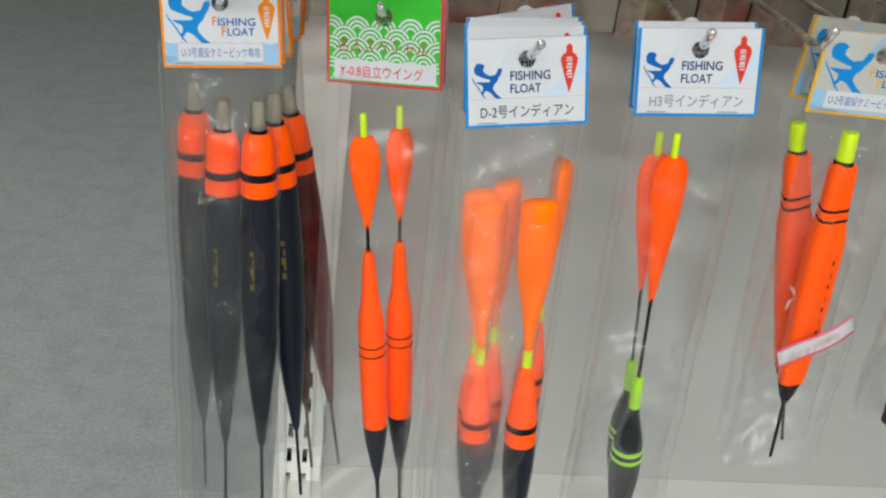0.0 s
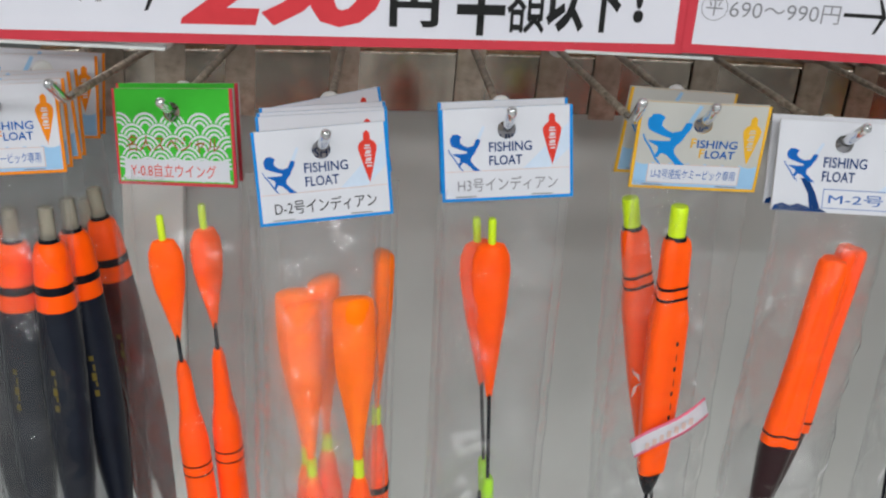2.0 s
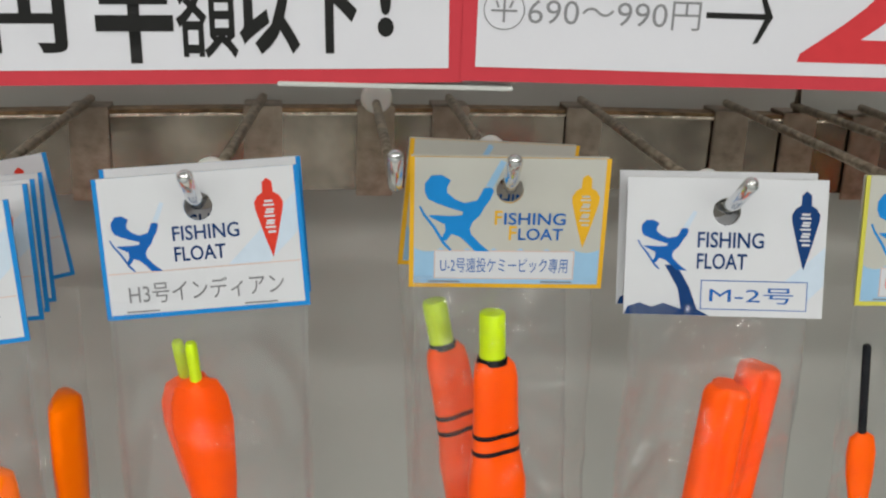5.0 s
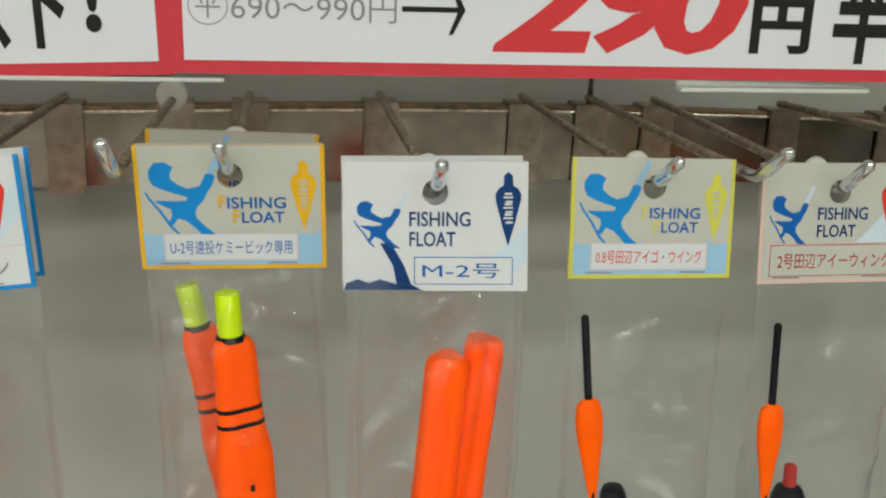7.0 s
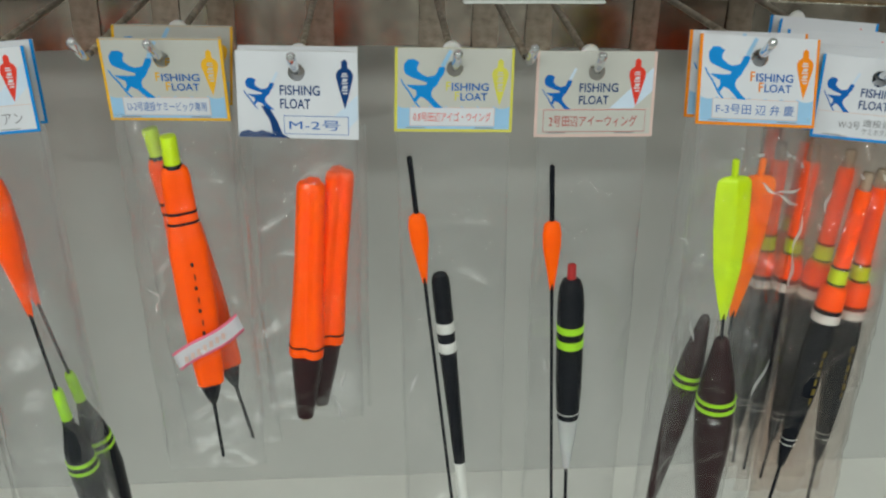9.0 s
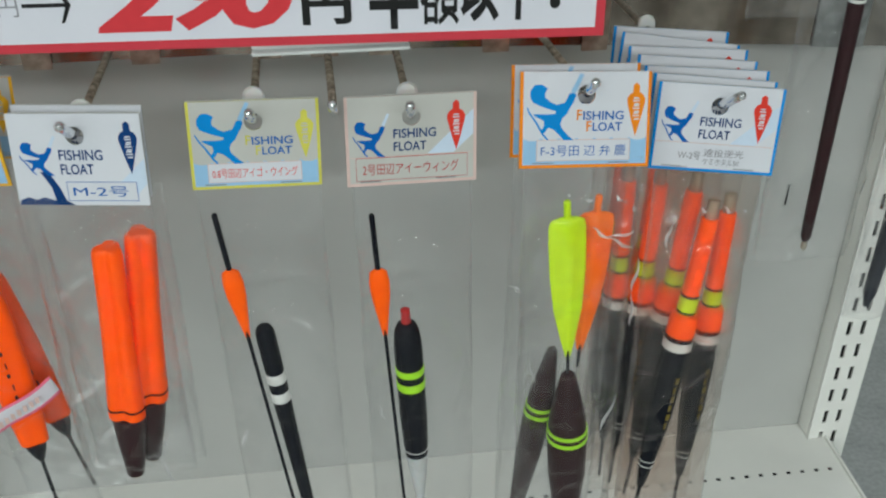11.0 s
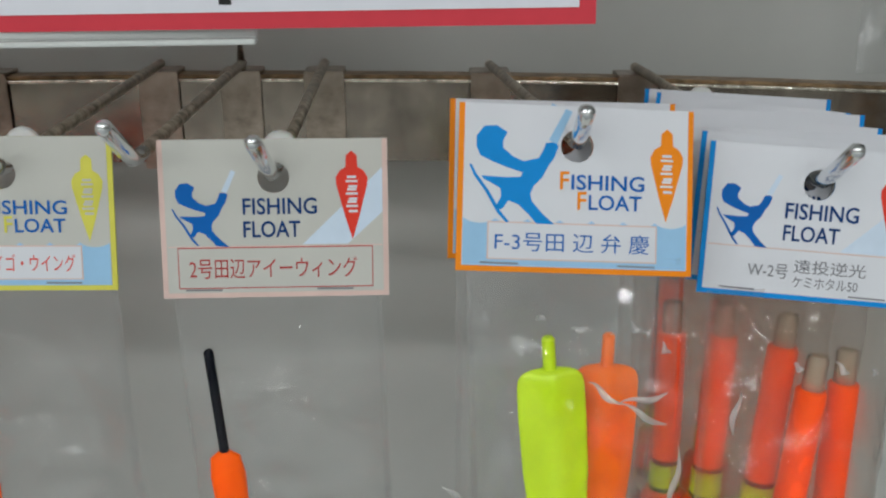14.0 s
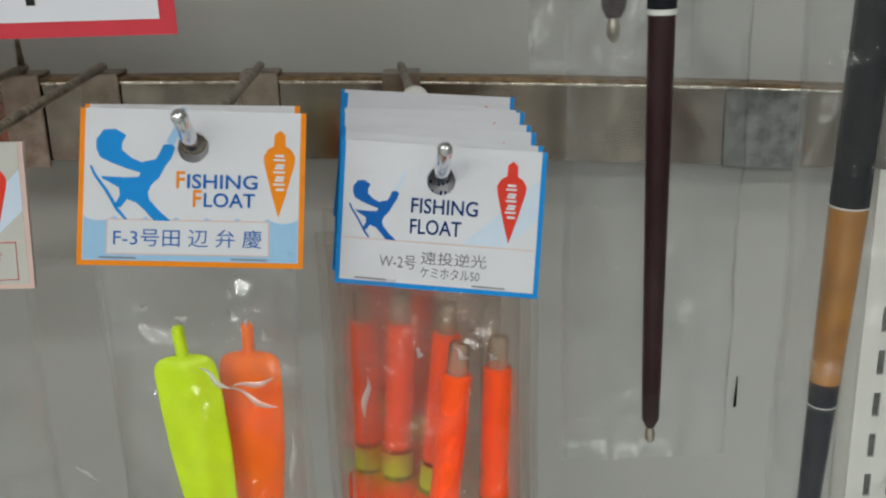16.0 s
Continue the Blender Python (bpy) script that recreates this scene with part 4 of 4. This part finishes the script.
def night_float():
    return [("body", JET, "turned", [(0.108, 0.0088), (0.130, 0.0096), (0.165, 0.0088), (0.205, 0.0056), (0.227, 0.0028), (0.229, 0.0014), (0.263, 0.0012)]),
            ("tube", CLEARTUBE, "turned", [(0, 0.0034), (0.001, 0.0040), (0.0135, 0.0040)]),
            ("antenna", FLUO, "turned", [(0.0125, 0.0048), (0.0135, 0.0056), (0.067, 0.0057)]),
            ("line", JET, "turned", [(0.067, 0.0060), (0.069, 0.0060)]), ("ring", LIME, "turned", [(0.069, 0.0062), (0.079, 0.0062)]), ("line", JET, "turned", [(0.079, 0.0062), (0.081, 0.0062)]),
            ("bulb", FLUO, "turned", [(0.081, 0.0070), (0.084, 0.0092), (0.098, 0.0094)]),
            ("line", JET, "turned", [(0.098, 0.0095), (0.1015, 0.0095)]), ("collar", WHITEBAND, "turned", [(0.1015, 0.0098), (0.108, 0.0098)]),
            *[("mark", GOLD, "mark", (0.128 + 0.0075 * k, 0.133 + 0.0075 * k, 0.0097, -1.45, -1.15 - 0.1 * (k % 2))) for k in range(6)],
            band("line", WHITEBAND, 0.2030, 0.2036, 0.0058), band("line", WHITEBAND, 0.2080, 0.2086, 0.0053)]


def torpedo_float(body):
    return [("body", body, "turned", [(0.0615, 0.0116), (0.090, 0.0126), (0.130, 0.0128), (0.180, 0.0110), (0.225, 0.0066), (0.258, 0.0028), (0.262, 0.0013), (0.323, 0.0012)]),
            ("tube", CLEARTUBE, "turned", [(0, 0.0042), (0.001, 0.0046), (0.020, 0.0046)]),
            ("collar", JET, "turned", [(0.0185, 0.0056), (0.0210, 0.0062)]),
            ("cap", FLUO, "turned", [(0.0205, 0.0064), (0.023, 0.0086), (0.030, 0.0102), (0.046, 0.0112), (0.0615, 0.0117)]),
            *[("mark", GOLD, "mark", (0.098 + 0.006 * k, 0.1015 + 0.006 * k + 0.001 * (k % 3), 0.0130, -2.0 + 0.13 * (k % 2), -1.78)) for k in range(5)],
            band("band", JET, 0.0455, 0.0510, 0.0114)]


# ---- packets on their hooks ----
def packet(bl, br, lean, style, border, text, label, floats, bag_end, seed, group, extra=(), material=None, both=True, shift=0.0, depth=0.014, floats_turn=0.0):
    """One packet: header card, bag and floats. floats: (top, bottom, pieces, label)."""
    m = card_pose(bl, br, lean)
    o = m @ Vector((0, 0, HOLE[1]))
    p = empty("float_packet", Matrix.Translation(o), label, "fishing float", group)
    header_card(p, Matrix.Translation(-o) @ m, style, border, text, extra)
    c = m @ Vector((0, 0.0012, 0.004))
    bag(p, o, c.x, c.y + 0.0012, c.z, bag_end, seed, material, both=both, shift=shift, depth=depth)
    for top, bottom, pieces, flabel in floats:
        float_body(p, o, top, bottom, pieces, flabel, turn=floats_turn)
    return p


def behind(p, dy, along=(0.0, 0.0), tilt=0.0, yaw=0.0, shift=(0.0, 0.0), lean=0.0, turn=0.0, pitch=0.0):
    """Another packet of the same kind, dy further back on the same hook; along: the hook's slope; tilt, yaw: of the card;
    shift, lean, turn, pitch: how its float lies in the bag."""
    c = copy_thing(p, Matrix.Translation(p.matrix_world.translation + Vector((along[0] * dy, dy, along[1] * dy))))
    for o in c.children:
        if o.name.startswith("header_card"):
            h = o.matrix_basis @ Vector((0, 0, HOLE[1]))
            o.matrix_basis = Matrix.Translation(h) @ pose(0, 0, 0, 0, tilt, yaw) @ Matrix.Translation(-h) @ o.matrix_basis
        elif o.name.startswith("fishing_float"):
            o.matrix_basis = Matrix.Translation(o.matrix_basis.to_translation() + Vector((shift[0], 0, shift[1]))) @ pose(0, 0, 0, pitch, lean, 0) @ o.matrix_basis.to_3x3().to_4x4() @ pose(0, 0, 0, 0, 0, turn)
        elif o.name.startswith("bag") or o.name.startswith("seam"):
            o.matrix_basis = Matrix.Translation((shift[0] * 0.3, 0, 0))
    return c


bpy.context.view_layer.update()
N = (U(0.12), V(0.105), V(0.15), CW * 0.76)

# black torpedo floats with orange caps
K = packet((-0.137, 0.645, 1.1436), (-0.0672, 0.641, 1.1508), 0.008, "wave", ORANGE, "U-3号遠投ケミービック専用", "bagged black torpedo float with orange cap, orange-edged card",
           [((-0.081, 0.645, 1.128), (-0.0655, 0.645, 0.805), torpedo_float(SLATE), "slate black torpedo float with orange cap")], 0.800, 1, "torpedo float packets", material=HAZY, both=False, shift=0.014)
SK = (0.19, 0.02)
behind(K, 0.010, SK, 0.8, 0, (-0.024, -0.005), 1.0)
behind(K, 0.020, SK, -1.5, 0, (0.004, -0.002), -3.6, 20)
behind(K, 0.030, SK, 0.5, 0, (-0.048, -0.002), 0.5)
K2 = packet((-0.128, 0.705, 1.1500), (-0.0582, 0.701, 1.1520), 0.008, "wave", ORANGE, "U-3号遠投ケミービック専用", "bagged wine red torpedo float with orange cap, orange-edged card",
            [((-0.066, 0.712, 1.116), (-0.011, 0.712, 0.815), torpedo_float(WINE), "wine red torpedo float with orange cap")], 0.815, 2, "torpedo float packets", material=HAZY, both=False, shift=0.04)
behind(K2, 0.012, SK, 1.5, 0, (-0.010, -0.012), 2.5)

# small winged floats on a green card
G = packet((-0.0402, 0.6445, 1.1436), (0.0262, 0.6100, 1.1553), 0.008, "scales", CRIMSON, "Y-0.8自立ウイング", "bagged slim orange winged float, green wave-pattern card",
           [((-0.0174, 0.630, 1.1306), (0.0225, 0.630, 0.80), wing_float_small(), "slim orange float with winged top")], 0.795, 3, "winged float packets", shift=0.01)
behind(G, 0.010, (0.19, 0.05), 0.6, 2, (0.0205, 0.003), 1.2, 30)

# wide winged floats in milky bags
D = packet((0.0390, 0.5830, 1.1435), (0.1090, 0.5870, 1.1515), 0.010, "plain", SKY, "D-2号インディアン", "bagged orange and black winged float, blue-edged card",
           [((0.0892, 0.582, 1.1043), (0.1080, 0.582, 0.866), wing_float_wide(), "orange float with wide amber vane and black foot")], 0.835, 4, "wide winged float packets", N, MILKY, both=False, shift=0.012, depth=0.018)
SD = (0.09, 0.075)
behind(D, 0.020, SD, 1.0, -3, (-0.0273, -0.014), 0.3, 15)
behind(D, 0.026, SD, 2.5, 2, (-0.033, -0.010), -0.8)
behind(D, 0.034, SD, 4.0, 8, (-0.017, -0.006), 1.5, 40)
behind(D, 0.046, SD, -1.5, 16, (0.0165, 0.004), 3.5, 90)

# dart floats
H = packet((0.1352, 0.5880, 1.1580), (0.2055, 0.5830, 1.1655), 0.008, "plain", SKY, "H3号インディアン", "bagged orange dart float with black weighted foot, blue-edged card",
           [((0.1632, 0.587, 1.1500), (0.1985, 0.617, 0.803), dart_float(), "orange vaned dart float with lime and black foot")], 0.795, 5, "dart float packets", N, shift=0.012)
behind(H, 0.013, (0.06, 0.02), 0.8, 2, (-0.0068, -0.005), -2.6, 20, 3.5)

# casting floats with a red and white tape
UP = packet((0.2424, 0.6010, 1.1655), (0.3145, 0.5930, 1.1672), -0.004, "wave", AMBER, "U-2号遠投ケミービック専用", "bagged orange casting float with yellow tip, amber-edged card",
            [((0.2748, 0.600, 1.1554), (0.2900, 0.600, 0.911), casting_float(), "glossy fluted orange casting float with yellow tip")], 0.905, 6, "casting float packets", shift=0.008)
o = UP.matrix_world.translation
bm = bmesh.new()
rows = []
for k in range(13):
    f = k / 12
    x, z = 0.2670 + 0.044 * f, 0.9990 + 0.030 * f + 0.0015 * math.sin(f * 6)
    y = 0.5855 + 0.010 * abs(f - 0.42) ** 1.5
    rows.append([bm.verts.new(Vector((x - 0.006 * e * 0.4, y, z + 0.0065 * e)) - o) for e in (-1, -0.72, 0.72, 1)])
for a, b in zip(rows, rows[1:]):
    for e in range(3):
        bm.faces.new((a[e], b[e], b[e + 1], a[e + 1]))
tape = part("price_tape", bm, CARD, UP, "white sale tape with pink edges", True)
tape.data.materials.append(ink("tape_pink", (0.80, 0.18, 0.28)))
for poly in tape.data.polygons:
    poly.material_index = 0 if poly.index % 3 == 1 else 1
s = tape.modifiers.new("thick", "SOLIDIFY")
s.thickness = 0.0003
for k in range(7):
    part("mark", plate(rect(0.2735 + 0.0042 * k - o.x, 1.0015 + 0.0029 * k - o.z, 0.2760 + 0.0042 * k - o.x, 1.0060 + 0.0029 * k - o.z), 0.5842 - o.y, 0.5844 - o.y), PINK, tape)
UB = packet((0.2405, 0.6225, 1.1672), (0.3110, 0.636, 1.1622), 0.0, "wave", AMBER, "U-2号遠投ケミービック専用", "bagged orange casting float behind another, amber-edged card",
            [((0.2572, 0.634, 1.1475), (0.3110, 0.624, 0.899), casting_float(), "fluted orange casting float with yellow tip")], 0.900, 7, "casting float packets", shift=0.02)

# lobed floats with dark foot
M = packet((0.3200, 0.5810, 1.1615), (0.3910, 0.5675, 1.1640), 0.010, "mono", None, "M-2号", "bagged lobed orange float with maroon foot, plain white card",
           [((0.3622, 0.576, 1.1345), (0.3515, 0.576, 0.9635), lobed_float(), "lobed orange float with maroon foot")], 0.960, 8, "lobed float packets")
behind(M, 0.010, (0.03, 0.01), -0.6, -2, (0.0165, 0.003), 2.2, 25)

# slim stick floats
A = packet((0.4123, 0.5823, 1.1635), (0.4834, 0.5823, 1.1622), 0.008, "wave", YELLOW, "0.8号田辺アイゴ・ウイング", "bagged slim stick float with black body, yellow-edged card",
           [((0.4215, 0.584, 1.1466), (0.4590, 0.584, 0.833), stick_float(), "black stick float with small orange vane"),
            ((0.4416, 0.586, 1.0646), (0.4665, 0.586, 0.840), slim_body(), "slim black weighted body with white bands")], 0.828, 9, "stick float packets", shift=0.008)
E = packet((0.4975, 0.5840, 1.1582), (0.5715, 0.5860, 1.1572), 0.008, "plain", PINK, "2号田辺アイーウィング", "bagged stick float with black pill body, pink-edged card",
           [((0.5103, 0.5843, 1.1396), (0.5303, 0.586, 0.830), stick_float(), "black stick float with small orange vane"),
            ((0.5289, 0.588, 1.0678), (0.5405, 0.588, 0.832), pill_body(), "black pill-shaped body with green bands and red tip")], 0.825, 10, "stick float packets",
           (U(0.12), V(0.125), V(0.13), CW * 0.74), shift=0.006)

# broad vanes with maroon cigar bodies
F = packet((0.5930, 0.5710, 1.1708), (0.6690, 0.5745, 1.1656), 0.019, "wave", ORANGE, "F-3号田 辺 弁 慶", "bagged yellow vane float with maroon body, orange-edged card",
           [((0.6233, 0.575, 1.1457), (0.6325, 0.575, 1.0180), broad_vane(LIME), "fluorescent yellow broad vane"),
            ((0.6330, 0.575, 1.0161), (0.6435, 0.575, 0.815), cigar_body(0.0138), "maroon cigar float body with green bands")], 0.812, 11, "broad vane float packets", material=SHINY, shift=0.006)
F2 = packet((0.5910, 0.588, 1.1690), (0.6660, 0.590, 1.1655), 0.014, "wave", ORANGE, "F-3号田 辺 弁 慶", "bagged orange vane float with maroon body, orange-edged card",
            [((0.6456, 0.5862, 1.1415), (0.6420, 0.5862, 1.0140), broad_vane(FLUO3), "orange broad vane"),
             ((0.6260, 0.592, 1.0237), (0.6000, 0.592, 0.825), cigar_body(0.0098), "maroon cigar float body with green bands")], 0.812, 12, "broad vane float packets", material=SHINY, shift=-0.004)

crease_glints(F, F.matrix_world.translation, 0.5565, [[(0.6340, 1.1376), (0.6440, 1.1300), (0.6592, 1.1334)], [(0.6440, 1.1300), (0.6592, 1.1222)], [(0.5880, 1.1020), (0.5950, 1.0960)], [(0.6170, 1.1610), (0.6195, 1.1590)], [(0.6280, 1.1555), (0.6330, 1.1560)], [(0.6460, 1.1580), (0.6500, 1.1540), (0.6530, 1.1545)], [(0.6560, 1.1510), (0.6590, 1.1465)],
        [(0.6640, 1.1150), (0.6622, 1.0900), (0.6640, 1.0650)], [(0.6010, 1.0450), (0.6065, 1.0250)], [(0.6600, 1.0100), (0.6520, 0.9800)]])

# night floats, a full hook of them
W = packet((0.6770, 0.5957, 1.1524), (0.7502, 0.5842, 1.1481), 0.012, "plain", SKY, "W-2号", "bagged orange and black night float, blue-edged card",
           [((0.7225, 0.5960, 1.1270), (0.6905, 0.5780, 0.8660), night_float(), "orange and black night float with yellow ring")], 0.850, 13, "night float packets", material=VEIL, both=False)
SW = (-0.08, 0.06)
behind(W, 0.010, SW, 1.5, 2, (0.0155, -0.003), -4.5)
behind(W, 0.022, SW, -2.0, -2, (-0.002, 0.006), -1.0, 30)
behind(W, 0.036, SW, 1.0, 3, (-0.020, 0.004), -3.5)
behind(W, 0.050, SW, -1.5, 1, (-0.036, -0.001), -6.5)
behind(W, 0.064, SW, 2.0, -3, (-0.010, 0.006), -4.0)
behind(W, 0.078, SW, 0.0, 2, (-0.028, 0.010), -5.0)

for p, y, lines in ((UP, 0.583, [[(0.2555, 1.060), (0.262, 1.050), (0.258, 1.040)]]),
                    (M, 0.558, [[(0.372, 0.990), (0.378, 0.968)], [(0.3795, 1.010), (0.3765, 0.995)]]),
                    (A, 0.566, [[(0.426, 1.000), (0.4225, 0.985)]]),
                    (E, 0.566, [[(0.509, 1.010), (0.5125, 0.998)]]),
                    (W, 0.576, [[(0.7060, 1.1330), (0.7090, 1.1315)], [(0.7200, 1.1335), (0.7250, 1.1290)], [(0.7320, 1.1310), (0.7350, 1.1285)], [(0.6890, 1.1240), (0.6870, 1.1080)]])):
    crease_glints(p, p.matrix_world.translation, y, lines)

# hooks: rail end and tip
for x, front, end, stop in ((-0.066, K, (-0.103, 0.618, 1.197), 0.62), (0.0223, G, (-0.0140, 0.612, 1.201), 0.86), (0.0945, D, (0.0701, 0.5622, 1.2023), 0.70),
                            (0.1847, H, (0.1640, 0.5720, 1.2150), 0.86), (0.2869, UP, (0.2735, 0.5720, 1.2215), 0.76), (0.3627, M, (0.3539, 0.5600, 1.2172), 0.90),
                            (0.4497, A, (0.4482, 0.5640, 1.2169), 0.90), (0.5343, E, (0.5322, 0.5680, 1.2145), 0.90), (0.6200, F, (0.6332, 0.5700, 1.2217), None), (0.6963, W, (0.7191, 0.5740, 1.2072), 0.46)):
    h = front.matrix_world.translation
    hook(x, (h.x, h.y, h.z + 0.0012), end, stop)
for x, tip, end, post in ((-0.0253, (-0.0624, 0.622, 1.1975), (-0.0655, 0.595, 1.2130), (-0.050, 0.5995, 1.2310)), (0.2455, (0.2349, 0.590, 1.2072), (0.2327, 0.5720, 1.2228), (0.235, 0.5970, 1.2408)),
                          (0.4917, (0.4922, 0.5865, 1.2047), (0.4911, 0.5590, 1.2215), (0.4928, 0.5825, 1.2410))):
    hook(x, tip, end, 0.10 if x < 0.4 else None, post)


# ---- long floats at the far end ----
def long_float(x, y, top, bottom, pieces, label, w, bag_end, seed, material=None):
    o = Vector((x, y, 1.415))
    p = empty("float_packet", Matrix.Translation(o), label, "fishing float", "long float packets")
    part("header_card", plate(rect(-0.03, 0, 0.03, 0.045), 0, 0.0007, [(0, 0.032, 0.0045)]), CREAM, p)
    bag(p, o, x, y + 0.002, 1.418, bag_end, seed, material, w, w, 0.012, True)
    float_body(p, o, top, bottom, pieces, "long slender float", turn=seed * 20)
    hk = empty("display_hook", pose(x, PY, 1.45), "worn steel display hook on the back panel", "hook", "display hooks")
    part("clamp", boxed((-0.012, -0.003, -0.02), (0.012, -0.0002, 0.01), 0.0006), RAIL, hk)
    part("bar", tube([(0, -0.002, 0), (0, y - PY - 0.012, 0), (0, y - PY - 0.017, 0.010)], 0.0026, 10), HOOK, hk, "", True)


long_float(0.7965, 0.615, (0.7960, 0.616, 1.40), (0.7990, 0.616, 1.072),
           [("body", MAROON, "turned", [(0.157, 0.0050), (0.200, 0.0047), (0.300, 0.0038), (0.318, 0.0035), (0.322, 0.0016)]),
            ("upper", JET, "turned", [(0, 0.0034), (0.02, 0.0054), (0.155, 0.0053)]), ("ring", WHITEBAND, "turned", [(0.155, 0.0054), (0.157, 0.0053)]),
            ("eyelet", BRASS, "turned", [(0.321, 0.0010), (0.324, 0.0020), (0.327, 0.0020), (0.329, 0.0008)])],
           "long maroon slender float in a clear bag", 0.066, 1.065, 21)
long_float(0.7880, 0.668, (0.7870, 0.669, 1.40), (0.7890, 0.669, 1.226),
           [("body", MAROON, "turned", [(0, 0.0040), (0.02, 0.0068), (0.140, 0.0068), (0.160, 0.0050), (0.164, 0.0030)]),
            ("eyelet", BRASS, "turned", [(0.163, 0.0016), (0.167, 0.0028), (0.171, 0.0028), (0.174, 0.0010)])],
           "short dark float in a clear bag", 0.066, 1.215, 22)
long_float(0.8905, 0.650, (0.8935, 0.651, 1.40), (0.8790, 0.651, 0.990),
           [("body", JET, "turned", [(0, 0.0050), (0.02, 0.0084), (0.241, 0.0080)]),
            ("amber_grip", BAMBOO, "turned", [(0.2415, 0.0080), (0.3210, 0.0066)]), ("ring", WHITEBAND, "turned", [(0.2408, 0.0081), (0.2415, 0.0081)]),
            ("sleeve", SLATE, "turned", [(0.3212, 0.0064), (0.3320, 0.0062)]), ("ring", WHITEBAND, "turned", [(0.3320, 0.0063), (0.3326, 0.0063)]),
            ("lower", SLATE, "turned", [(0.3326, 0.0061), (0.395, 0.0048), (0.408, 0.0020)])],
           "long black and amber float in a clear bag", 0.060, 0.985, 23, CLOUDY)
